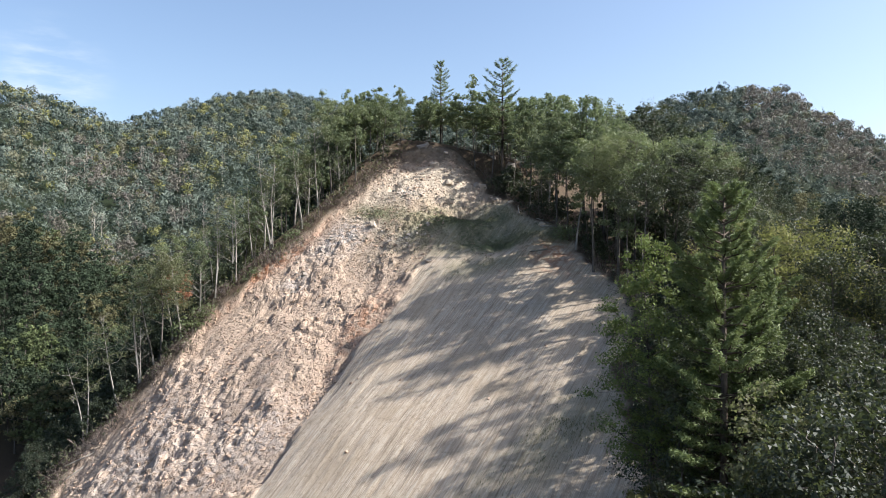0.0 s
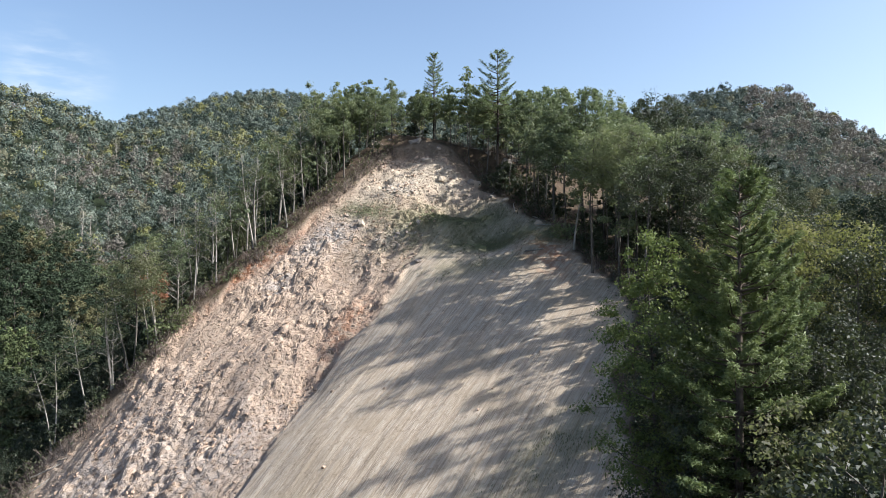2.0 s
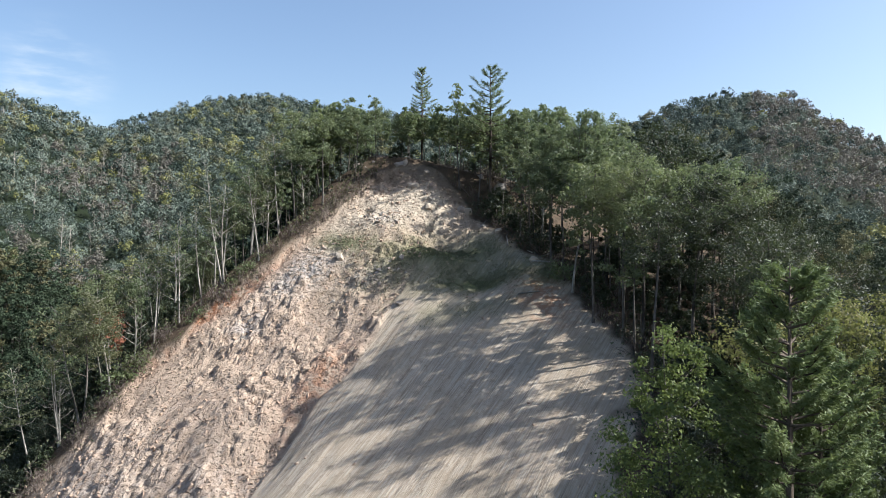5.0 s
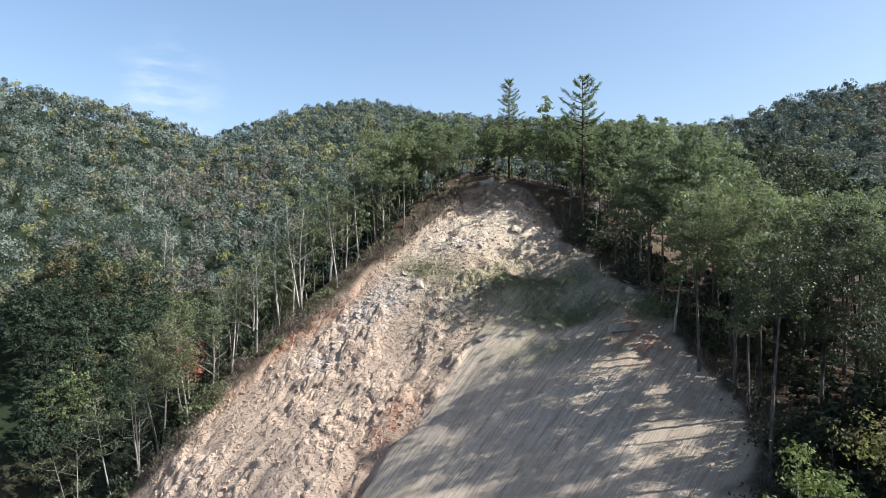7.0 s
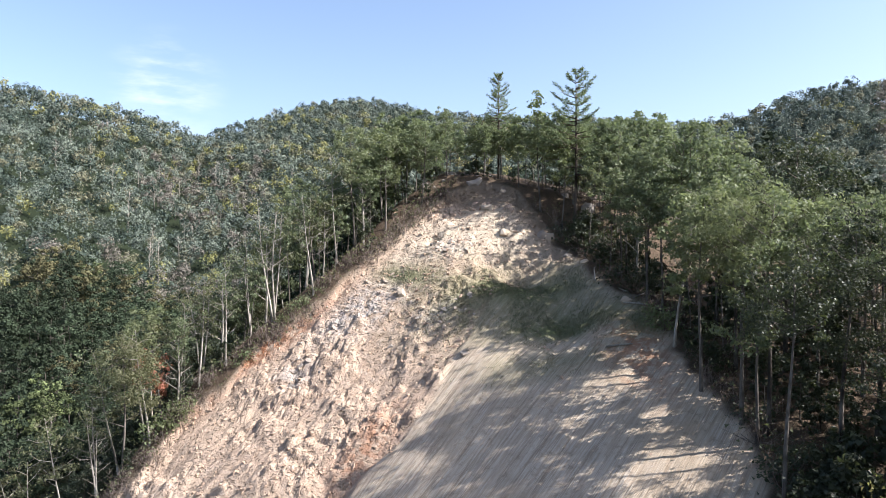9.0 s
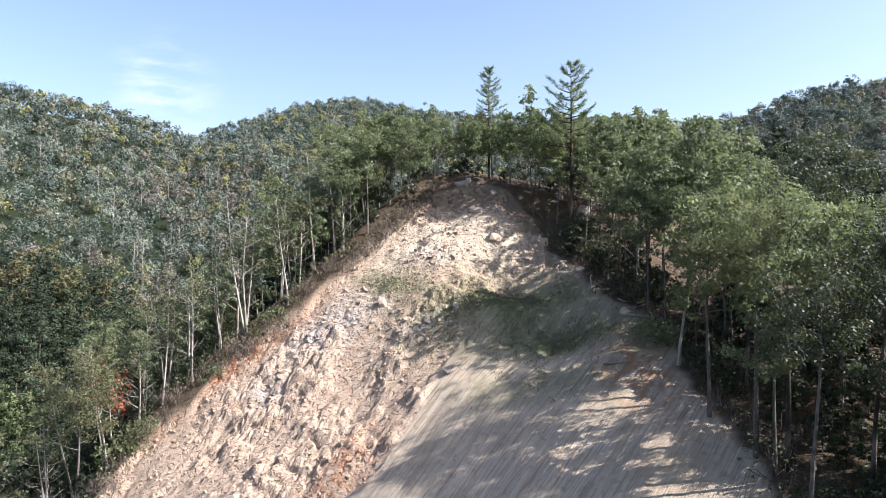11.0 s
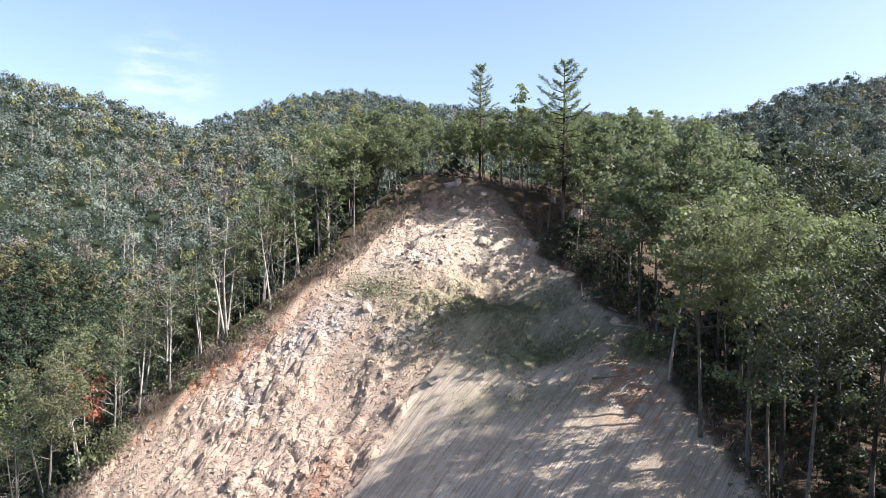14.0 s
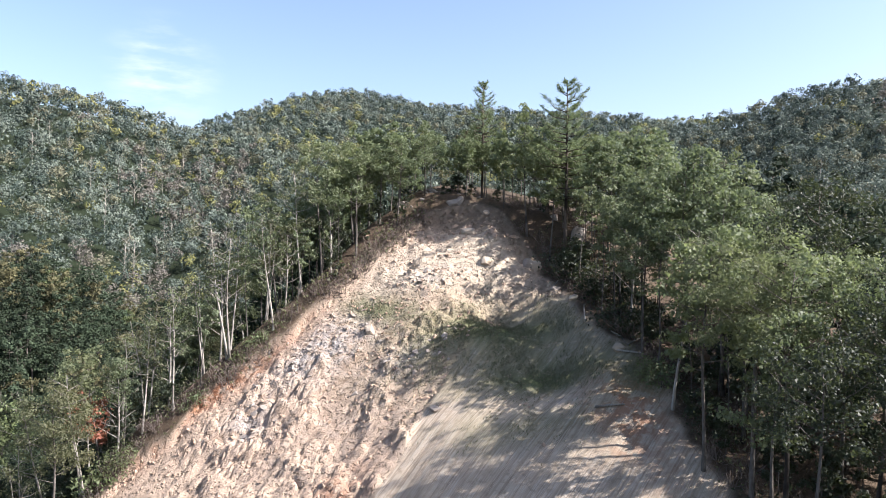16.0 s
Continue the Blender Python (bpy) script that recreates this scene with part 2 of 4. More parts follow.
def fbm(x, y, octaves=4, seed=0):
    total, amp, norm = 0.0, 1.0, 0.0
    for k in range(octaves):
        total, norm = total + amp * value_noise(x * 2.03 ** k, y * 2.03 ** k, seed + k * 3), norm + amp
        amp *= 0.5
    return total / norm


def domes(x, y, seed):
    """Rounded lumps of uneven height, packed side by side with creases between."""
    x, y = np.asarray(x, float), np.asarray(y, float)
    i, j = np.floor(x).astype(int), np.floor(y).astype(int)
    best, tall = np.full(x.shape, 9.0), np.zeros(x.shape)
    for di in (-1, 0, 1):
        for dj in (-1, 0, 1):
            a, b = (i + di + 31 * seed) % 256, (j + dj + 57 * seed) % 256
            px, py, h = i + di + 0.15 + 0.7 * LATTICE[a, b], j + dj + 0.15 + 0.7 * LATTICE[b, a], LATTICE[(a + 91) % 256, (b + 13) % 256]
            d = np.hypot(x - px, y - py) / (0.45 + 0.4 * h)
            nearer = d < best
            best, tall = np.where(nearer, d, best), np.where(nearer, h, tall)
    return np.sqrt(np.clip(1 - best * best, 0, 1)) * (0.25 + 0.75 * tall)


def step(v, lo, hi):
    t = np.clip((v - lo) / (hi - lo), 0, 1)
    return t * t * (3 - 2 * t)


def bell(x, y, cx, cy, rx, ry, turn=0.0):
    c, s = math.cos(radians(turn)), math.sin(radians(turn))
    a, b = (x - cx) * c + (y - cy) * s, -(x - cx) * s + (y - cy) * c
    return np.exp(-((a / rx) ** 2 + (b / ry) ** 2))


def soft_max(a, b, k):
    m = np.maximum(a, b)
    return m + k * np.log(np.exp((a - m) / k) + np.exp((b - m) / k))


LEFT_EDGE = [(15, -75), (60, -62), (86, -52), (95, -48.5), (96.4, -43.5), (98.2, -39.6), (102.4, -36.3), (106, -34.2), (109.3, -31), (111.2, -26.6), (114, -22.5), (117, -18.4), (120.4, -14.6), (123.6, -11.4), (128, -7.4), (130.5, -4)]
RIGHT_EDGE = [(15, 14), (40, 15.5), (58, 17), (67, 18), (76, 20.1), (80, 21.4), (85, 20.9), (92, 19.3), (100, 19.2), (106.5, 17.2), (111, 15), (116, 12.6), (121, 10.4), (126, 8.2), (128, 4), (130.5, 0)]
# swells and hollows of the slide: place, reach and height
SWELLS = [(-36, 94, 9, 1.9), (-34, 106, 7, 0.8), (-26, 112, 6, 0.6), (-12, 104, 6, -1.0), (-20, 98, 7, -0.7), (-28, 88, 8, -0.9), (-8, 118, 5, 1.0), (-4, 126, 5, -0.8), (2, 124, 5, 0.6),
          (8, 124, 5, -3.1), (3, 116, 5, -3.5), (14, 104, 6, 1.1), (0, 98, 8, 1.0), (10, 72, 9, 0.4), (-10, 76, 9, 1.0), (-14, 116, 5, 2.4), (-24, 103, 6, -0.4), (-1, 131, 6, -1.8)]


def spur(x, y):
    """The spur that the slide has opened: a fitted surface, carried on with plain slopes."""
    xc, yc = np.clip(x, -58, 30), np.clip(y, 50, 131)
    u, v = xc / 30, (yc - 95) / 30
    z = 24.1 + 16.36 * v + 2.81 * v * v + 0.74 * v ** 3 + u * (7.82 - 5.92 * v - 2.87 * v * v) + u * u * (-2.91 - 1.32 * v) + 0.27 * u ** 3
    z = z - 0.42 * np.maximum(50 - y, 0) + 0.12 * np.clip(y - 131, 0, 25) - 0.45 * np.maximum(y - 156, 0)
    z = z - 0.55 * np.maximum(-58 - x, 0) - 0.12 * np.clip(x - 30, 0, 30) - 0.42 * np.maximum(x - 60, 0)
    # behind the slide's far edge the spur falls away to the valley
    le = np.array(LEFT_EDGE)
    out = np.clip((np.interp(y, le[:, 0], le[:, 1]) - x) * 0.72 - 3.0, 0, 44) * step(y, 50, 95)
    z = z - 1.8 * out * out / (out + 4.0)
    # the broken scarp near the top, and the hollow beside it
    z = z + 2.3 * bell(x, y, -1, 127, 6, 8) - 2.4 * bell(x, y, -13, 116, 5, 5) + 1.8 * bell(x, y, 1.5, 111, 5, 4)
    z = z - 2.4 * bell(x, y, 9, 106, 5, 5) + 1.8 * bell(x, y, -22, 93, 7, 7) - 1.7 * bell(x, y, -15, 86, 4, 6)
    for cx, cy, r, h in SWELLS:
        z = z + h * bell(x, y, cx, cy, r, r)
    return z


# the hills: azimuth from the view ahead (degrees), rise of the skyline (slope), distance of the ridge (m)
SKYLINE = [(-75, 0.30, 420), (-50, 0.28, 430), (-36.5, 0.236, 450), (-33, 0.214, 462), (-30, 0.195, 476), (-27.5, 0.174, 490), (-25, 0.154, 517), (-23.2, 0.168, 535), (-20, 0.191, 570), (-17, 0.202, 595),
           (-13.4, 0.207, 618), (-10.3, 0.196, 628), (-8, 0.186, 634), (-4, 0.178, 640), (2, 0.173, 640), (6, 0.171, 630), (9, 0.167, 620), (12.7, 0.161, 596), (15, 0.171, 580), (17, 0.183, 562), (18.7, 0.195, 547),
           (21.5, 0.208, 530), (24, 0.211, 515), (26.8, 0.2, 501), (28.2, 0.178, 498), (30.4, 0.154, 494), (32.7, 0.128, 491), (36, 0.112, 488), (42, 0.11, 480), (75, 0.10, 480)]


def hills(x, y):
    az, r = np.degrees(np.arctan2(x, y)), np.hypot(x, y)
    ks = np.array(SKYLINE, float)
    tall, ridge = np.interp(az, ks[:, 0], ks[:, 1]), np.interp(az, ks[:, 0], ks[:, 2])
    ahead = np.maximum(np.cos(np.radians(az)), 0.3)
    peak = 30 + ridge * ahead * tall
    f = np.clip((r - 105) / (ridge - 105), 0, None)
    up = np.where(f < 1, f ** 0.95, 1 - 0.55 * (f - 1))
    z = -34 + (peak + 34) * np.where(f < 1, up, np.maximum(up, 0.25))
    fade = step(np.abs(az), 150, 100)
    z = -34 + (z + 34) * fade
    return z + (10 - 6 * step(f, 0.6, 1.0)) * (fbm(x / 70, y / 70, 3, 5) - 0.5) * step(f, 0.05, 0.4) + 4 * (fbm(x / 22, y / 22, 2, 8) - 0.5) * step(f, 0.05, 0.4)


def land(x, y):
    """Height of the ground without the clods."""
    x, y = np.asarray(x, float), np.asarray(y, float)
    return soft_max(soft_max(spur(x, y), hills(x, y), 3.0), np.full(x.shape, -34.0), 2.0)


def slide_depth(x, y):
    """How far inside the bare slide a place lies; negative in the woods."""
    le, re = np.array(LEFT_EDGE), np.array(RIGHT_EDGE)
    a = (x - np.interp(y, le[:, 0], le[:, 1])) * 0.72
    b = (np.interp(y, re[:, 0], re[:, 1]) - x) * 0.95
    return np.minimum(np.minimum(a, b), np.minimum((129.0 - y), (y - 12))) + 2.2 * (fbm(x / 2.6, y / 2.6, 3, 21) - 0.5) + 4.2 * (fbm(x / 7, y / 7, 3, 25) - 0.5)


SEAM = [(40, -30), (60, -23), (72, -18.3), (78, -16.3), (84, -14.8), (87.4, -12.3), (90.5, -10.6), (93, -7.1), (97, -4.5), (103, -2.8), (106, -1.5), (110, 1), (114, 3), (130, 12)]


def zones(x, y):
    """Kinds of ground on the slide, each 0 to 1."""
    inside = step(slide_depth(x, y), -0.5, 0.7)
    wob = 3.0 * (fbm(x / 5, y / 5, 4, 31) - 0.5)
    se = np.array(SEAM)
    seam = np.interp(y, se[:, 0], se[:, 1])
    rough = step(seam - x + wob * 0.8, -0.7, 0.9)
    top = step(y + wob, 116, 119) + 0.8 * bell(x, y, -6, 109.5, 4, 4)
    grass = bell(x, y, 2.5, 111.5, 10.5, 5.5, 4) * 0.95 + 0.7 * bell(x, y, 9, 105.5, 9, 2.4, 12) + 0.8 * bell(x, y, -11.3, 116, 4, 1.5, -15) + 0.75 * bell(x, y, 17.5, 103, 3.5, 2.5) + 0.45 * bell(x, y, 12, 64, 9, 3, 30) + 0.5 * bell(x, y, 6, 98, 6, 2.5)
    red = 1.0 * bell(x, y, -28, 110.2, 7, 1.6, 24) + 0.8 * bell(x, y, -11, 93.6, 2.4, 5.5, -30) + 0.8 * bell(x, y, 15.5, 99, 3.4, 6, 15) + 0.5 * bell(x, y, -33.5, 106.2, 5, 1.8, 50) + 0.45 * bell(x, y, -19.5, 115.6, 4, 1.0, 40)
    grey = 1.0 * bell(x, y, -16.6, 112.4, 5.6, 2.8, 20) + 0.55 * bell(x, y, -24, 80, 7, 6) + 0.9 * bell(x, y, -22.7, 105.8, 1.8, 1.3) + 0.6 * bell(x, y, -38, 86, 8, 7) + 0.7 * bell(x, y, -6, 109, 3.5, 1.8, 10) + 0.6 * bell(x, y, -5.5, 119, 2.6, 1.2, 10)
    pale = 1.0 * bell(x, y, -4.5, 121.5, 8.5, 4.0, 12) + 0.5 * bell(x, y, -12, 118, 5, 2.4, 30) + 0.6 * bell(x, y, 2.5, 122, 4, 4)
    cap_soil = step(y + wob, 124.0, 126.5)
    cap = lambda v: np.clip(v + 0.35 * (fbm(x / 2.2, y / 2.2, 4, 41) - 0.5) * (v > 0.05), 0, 1)
    return {"inside": inside, "rough": np.clip(np.maximum(rough, top), 0, 1) * inside, "grass": cap(grass) * inside, "red": cap(red) * inside, "grey": cap(grey) * inside,
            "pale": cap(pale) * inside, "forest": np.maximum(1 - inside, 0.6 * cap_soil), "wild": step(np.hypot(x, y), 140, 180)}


def relief(x, y):
    """Clods, ledges and rake marks on the bare ground, and a slight drop of the slide below the woods."""
    zn = zones(x, y)
    across, down = x * 0.84 - y * 0.54, x * 0.54 + y * 0.84
    across, down = across + 1.6 * (fbm(x / 2.5, y / 2.5, 3, 51) - 0.5), down + 1.6 * (fbm(x / 2.5, y / 2.5, 3, 57) - 0.5)
    broken = 0.15 + 0.85 * step(fbm(x / 5, y / 5, 3, 59), 0.36, 0.62)
    clods = 0.62 * domes(across / 1.9, down / 1.35, 1) + 0.4 * domes(across / 0.95, down / 0.75, 2) + 0.2 * domes(across / 0.55, down / 0.45, 3)
    gullies = 0.45 * (fbm((x * 0.84 - y * 0.54) / 1.1, (x * 0.54 + y * 0.84) / 6, 3, 53) - 0.5)
    clods = broken * (1 - 0.45 * zn["pale"]) * clods + gullies + 0.4 * zn["grey"] * domes(across / 1.3, down / 0.5, 4) + 1.0 * (fbm(x / 7, y / 7, 4, 61) - 0.5)
    level = land(x, y) + 1.5 * (fbm(x / 4, y / 4, 3, 65) - 0.5)
    ledges = 0.5 * step(fbm(x / 3, y / 3, 3, 67), 0.35, 0.6) * (np.round(level / 0.6) * 0.6 - level) * np.clip(1.2 * zn["grey"] + 0.9 * zn["pale"], 0, 1)
    fall = x * 0.84 - y * 0.54
    rake = 0.15 * (value_noise(fall / 0.55, (x * 0.54 + y * 0.84) / 9, 71) - 0.5) + 0.5 * (fbm(x / 9, y / 9, 3, 73) - 0.5)
    tufts = 0.16 * zn["grass"] * value_noise(x / 0.5, y / 0.5, 81)
    lip = 0.9 * step(-slide_depth(x, y), -1.2, 0.4) * step(y, 70, 95) * step(-x, -8, 4)
    floor = 0.5 * (fbm(x / 3, y / 3, 3, 91) - 0.5)
    return zn["inside"] * (zn["rough"] * (clods + ledges - 0.45) + (1 - zn["rough"]) * rake + tufts) + (1 - zn["inside"]) * floor + lip - 0.4 - 2.6 * bell(x, y, -8.4, 120.9, 0.7, 0.6) - 1.3 * bell(x, y, -22.8, 105.4, 1.3, 0.8, 30) - 0.8 * bell(x, y, -12.6, 88.0, 0.7, 0.5)


def ground_height(x, y):
    return float(land(np.array([x]), np.array([y]))[0]) - 0.35


# ---- making meshes ----
def mesh_from(name, verts, faces, mats, mat_index=None, smooth=False):
    me = bpy.data.meshes.new(name)
    me.from_pydata(verts if isinstance(verts, list) else verts.tolist(), [], faces if isinstance(faces, list) else faces.tolist())
    for m in mats:
        me.materials.append(m)
    if mat_index is not None:
        me.polygons.foreach_set("material_index", np.asarray(mat_index, dtype=np.int32))
    if smooth:
        me.polygons.foreach_set("use_smooth", np.ones(len(me.polygons), dtype=bool))
    me.update()
    return me


def part(name, me, parent, label=""):
    ob = new(name, me)
    ob.parent = parent
    return tagged(ob, label)


class Sticks:
    """Collects tapered, bent tubes: trunks, limbs, twigs."""

    def __init__(self):
        self.v, self.f = [], []

    def tube(self, pts, radii, sides=6):
        pts = [Vector(p) for p in pts]
        base = len(self.v)
        for k, (p, r) in enumerate(zip(pts, radii)):
            d = (pts[min(k + 1, len(pts) - 1)] - pts[max(k - 1, 0)]).normalized()
            a = d.cross(Vector((0.31, 0.95, 0.02))).normalized()
            b = d.cross(a)
            for s in range(sides):
                w = 2 * math.pi * s / sides
                self.v.append(tuple(p + (a * math.cos(w) + b * math.sin(w)) * r))
        for k in range(len(pts) - 1):
            for s in range(sides):
                o, q = base + k * sides, (s + 1) % sides
                self.f.append((o + s, o + q, o + sides + q, o + sides + s))
        self.f.append(tuple(base + (len(pts) - 1) * sides + s for s in range(sides)))

    def mesh(self, name, mat):
        return mesh_from(name, self.v, self.f, [mat], smooth=True)


def leaf_cards(places, sizes, rng, narrow=0.62, flat=0.0, axis=None, facing=None):
    """Small pointed sprays of leaves; facing turns them outwards from their clump, flat pulls them level."""
    n = len(places)
    nrm = rng.normal(size=(n, 3))
    nrm /= np.linalg.norm(nrm, axis=1)[:, None]
    if facing is not None:
        nrm = 0.7 * nrm + facing
    else:
        nrm[:, 2] = np.abs(nrm[:, 2])
    nrm[:, 2] += flat
    nrm /= np.linalg.norm(nrm, axis=1)[:, None] + 1e-9
    d = rng.normal(size=(n, 3)) if axis is None else axis + 0.35 * rng.normal(size=(n, 3))
    d -= nrm * (d * nrm).sum(1)[:, None]
    d /= np.linalg.norm(d, axis=1)[:, None] + 1e-9
    e = np.cross(nrm, d)
    s = np.asarray(sizes)[:, None]
    tip = places + d * s * 0.6
    one, two = places + e * s * narrow * 0.5 - d * s * 0.4, places - e * s * narrow * 0.5 - d * s * 0.3
    verts = np.stack([one, tip, two], 1).reshape(-1, 3)
    return verts, np.arange(3 * n).reshape(n, 3)


def clump_points(rng, centre, radii, n):
    """Places for leaves, mostly near the outside of an uneven clump, and the way they face."""
    p = rng.normal(size=(n, 3))
    p /= np.linalg.norm(p, axis=1)[:, None]
    r = rng.random(n) ** 0.34
    p[:, 2] = np.where(p[:, 2] < -0.4, p[:, 2] * 0.5, p[:, 2])
    return np.asarray(centre) + p * r[:, None] * np.asarray(radii) * (0.85 + 0.3 * rng.random(n))[:, None], p


def hardwood_shape(seed, height=18.0, spread=3.6, bare=0.42, leaves=3000, leaf=0.42, trunks=1, lean=0.05, thick=0.2, limbs=11, gaps=0.0, tops=0.0, twigs=True, apart=False, core=12):
    """A forest-grown broadleaf tree: bent tapered trunk, rising limbs, clumps of leaves with gaps between."""
    rng = np.random.default_rng(seed)
    wood, clumps, arms = Sticks(), [], []
    for tr in range(trunks):
        ang = rng.random() * 6.28
        h = height * (1 - 0.12 * tr)
        off = np.array([math.cos(ang), math.sin(ang)]) * (0.25 if trunks > 1 else 0)
        drift = np.array([math.cos(ang), math.sin(ang)]) * lean * h
        pts, ks = [], np.linspace(0, 1, 9)
        for k in ks:
            wig = 0.024 * h * np.array([math.sin(k * 5 + seed), math.cos(k * 4 + seed * 1.7)]) * k
            pts.append((*(off + drift * k ** 1.3 + wig), h * 0.96 * k - 0.8 * (k == 0)))
        rad = [thick * (1.35 if k == 0 else 1.0 - 0.88 * k) for k in ks]
        wood.tube(pts, rad, 7 if twigs else 5)
        pts = np.array(pts)

        def on_trunk(k):
            return np.array([np.interp(k, ks, pts[:, a]) for a in range(3)])
        count = max(4, limbs // trunks)
        for i in range(count):
            k = bare + (0.97 - bare) * (i + rng.random() * 0.8) / count
            a = i * 2.4 + rng.random() * 1.2
            start = on_trunk(k)
            taper = math.sin(math.pi * min(0.97, 0.22 + 0.78 * (k - bare) / (1 - bare))) ** 0.75
            length = spread * (0.45 + 0.65 * taper) * (0.75 + 0.5 * rng.random())
            rise = length * (0.4 + 0.5 * k * rng.random())
            end = start + np.array([math.cos(a) * length, math.sin(a) * length, rise])
            mid = start + (end - start) * 0.5 + np.array([0, 0, -0.1 * length]) + rng.normal(size=3) * 0.15
            r = thick * (0.42 - 0.25 * k)
            arm = Sticks() if apart else wood
            arms.append(arm)
            arm.tube([start, mid, end], [r, r * 0.65, r * 0.2], 4)
            for b in range(3):
                tw = mid + (end - mid) * (0.1 + 0.35 * b) + rng.normal(size=3) * np.array([1, 1, 0.7]) * length * 0.3
                if twigs:
                    arm.tube([mid + (end - mid) * 0.25 * b, tw], [r * 0.4, r * 0.12], 3)
                if rng.random() > gaps:
                    clumps.append((tw, length * (0.24 + 0.17 * rng.random())))
            if rng.random() > gaps:
                clumps.append((end, length * (0.28 + 0.17 * rng.random())))
        if rng.random() > tops:
            clumps.append((on_trunk(0.98), spread * 0.3))
            clumps.append((on_trunk(0.9), spread * 0.4))
            clumps.append((on_trunk(0.78), spread * 0.42))
    wts = np.array([c[1] ** 1.8 for c in clumps])
    wts = wts / wts.sum()
    both = [clump_points(rng, c, np.array([r, r, r * 0.85]), max(6, int(leaves * w))) for (c, r), w in zip(clumps, wts)]
    places, facing = np.concatenate([b[0] for b in both]), np.concatenate([b[1] for b in both])
    v, f = leaf_cards(places, leaf * (0.6 + 0.8 * rng.random(len(places))), rng, 0.85, 0.25, None, facing)
    if core:
        # large shaded sprays deep inside each clump
        heart = np.repeat(np.array([c for c, r in clumps]), core, 0)
        wide = np.repeat(np.array([r for c, r in clumps]), core)
        cv, cf = leaf_cards(heart + rng.normal(size=heart.shape) * 0.24 * wide[:, None], np.clip(wide * 0.6, 1.1 * leaf, min(1.6 * leaf, 0.5)), rng, 0.9)
        v, f = np.concatenate([v, cv]), np.concatenate([f, cf + len(v)])
    return (wood, v, f, arms) if apart else (wood, v, f)


def hardwood(seed, height, spread, bare, leaves, leaf, bark, foliage, trunks=1, lean=0.05, thick=0.2, limbs=11, gaps=0.0, tops=0.0, name="broadleaf_tree", apart=False, core=12):
    wood, v, f, *arms = hardwood_shape(seed, height, spread, bare, leaves, leaf, trunks, lean, thick, limbs, gaps, tops, True, apart, core)
    tree = new(name)
    trunk = part("trunk", wood.mesh("trunk", bark), tree)
    for arm in arms[0] if apart else ():
        part("limb", arm.mesh("limb", bark), trunk)
    part("crown", mesh_from("crown", v, f, [foliage]), tree)
    return tree


def pine(seed, height=20.0, spread=4.2, bare=0.25, foliage=None, whorl=0.95, twigs=9, needle=0.42, per_twig=20, name="white_pine", ragged=0.2, cone=0.75, width=0.2):
    """A white pine: straight mast, whorls of limbs that turn up at the ends, plumes of needles on the side twigs with gaps between the limbs."""
    rng = np.random.default_rng(seed)
    wood = Sticks()
    wood.tube([(0, 0, -0.8), (0.06, 0.03, height * 0.5), (0, 0, height)], [0.012 * height, 0.008 * height, 0.02], 7)
    places, axes = [], []
    z = height * bare
    while z < height * 0.985:
        k = (z - height * bare) / (height * (1 - bare))
        reach = spread * (1 - k) ** cone * (0.75 if k < 0.12 else 1.0) + 0.25
        n = 6 if k < 0.8 else 5
        turn = rng.random() * 6.28
        for i in range(n):
            if rng.random() < ragged * 0.6:
                continue
            a = turn + 6.28 * i / n + rng.normal() * 0.25
            length = reach * (1 - ragged + 2 * ragged * rng.random())
            out = np.array([math.cos(a), math.sin(a), 0.0])
            side = np.array([-out[1], out[0], 0])
            start = np.array([0, 0, z + rng.normal() * 0.15])
            rise = (0.1 + 0.75 * k) * length
            mid = start + out * length * 0.55 + np.array([0, 0, rise * 0.3 - 0.05 * length])
            end = start + out * length + np.array([0, 0, rise])
            wood.tube([start, mid, end], [0.05 + 0.006 * length, 0.035, 0.01], 4)
            m = max(4, int(twigs * length / spread) + 2)
            for q in range(m):
                s = 0.3 + 0.7 * (q + 0.6 * rng.random()) / m
                root = start * (1 - s) ** 2 + 2 * mid * s * (1 - s) + end * s * s
                way = out * (0.75 + 0.3 * rng.random()) + side * ((-1) ** q * (1.1 - 0.8 * s)) + np.array([0, 0, 0.3 + 0.35 * rng.random()])
                way /= np.linalg.norm(way)
                long = (0.28 + 0.42 * (1 - s)) * (0.28 * length + 0.5)
                along = rng.random((per_twig, 1)) ** 0.7
                places.append(root + way * long * along + rng.normal(size=(per_twig, 3)) * 0.06 * (1 + long))
                ray = rng.normal(size=(per_twig, 3))
                axes.append(way * 0.9 + 0.55 * ray / np.linalg.norm(ray, axis=1)[:, None])
        z += whorl * (0.75 + 0.5 * rng.random()) * (1 - 0.45 * k)
    places, axes = np.concatenate(places), np.concatenate(axes)
    v, f = leaf_cards(places, needle * (0.7 + 0.6 * rng.random(len(places))), rng, width, 0.4, axes)
    tree = new(name)
    part("trunk", wood.mesh("trunk", BARK_DARK), tree)
    part("crown", mesh_from("crown", v, f, [foliage or NEEDLE]), tree)
    return tree


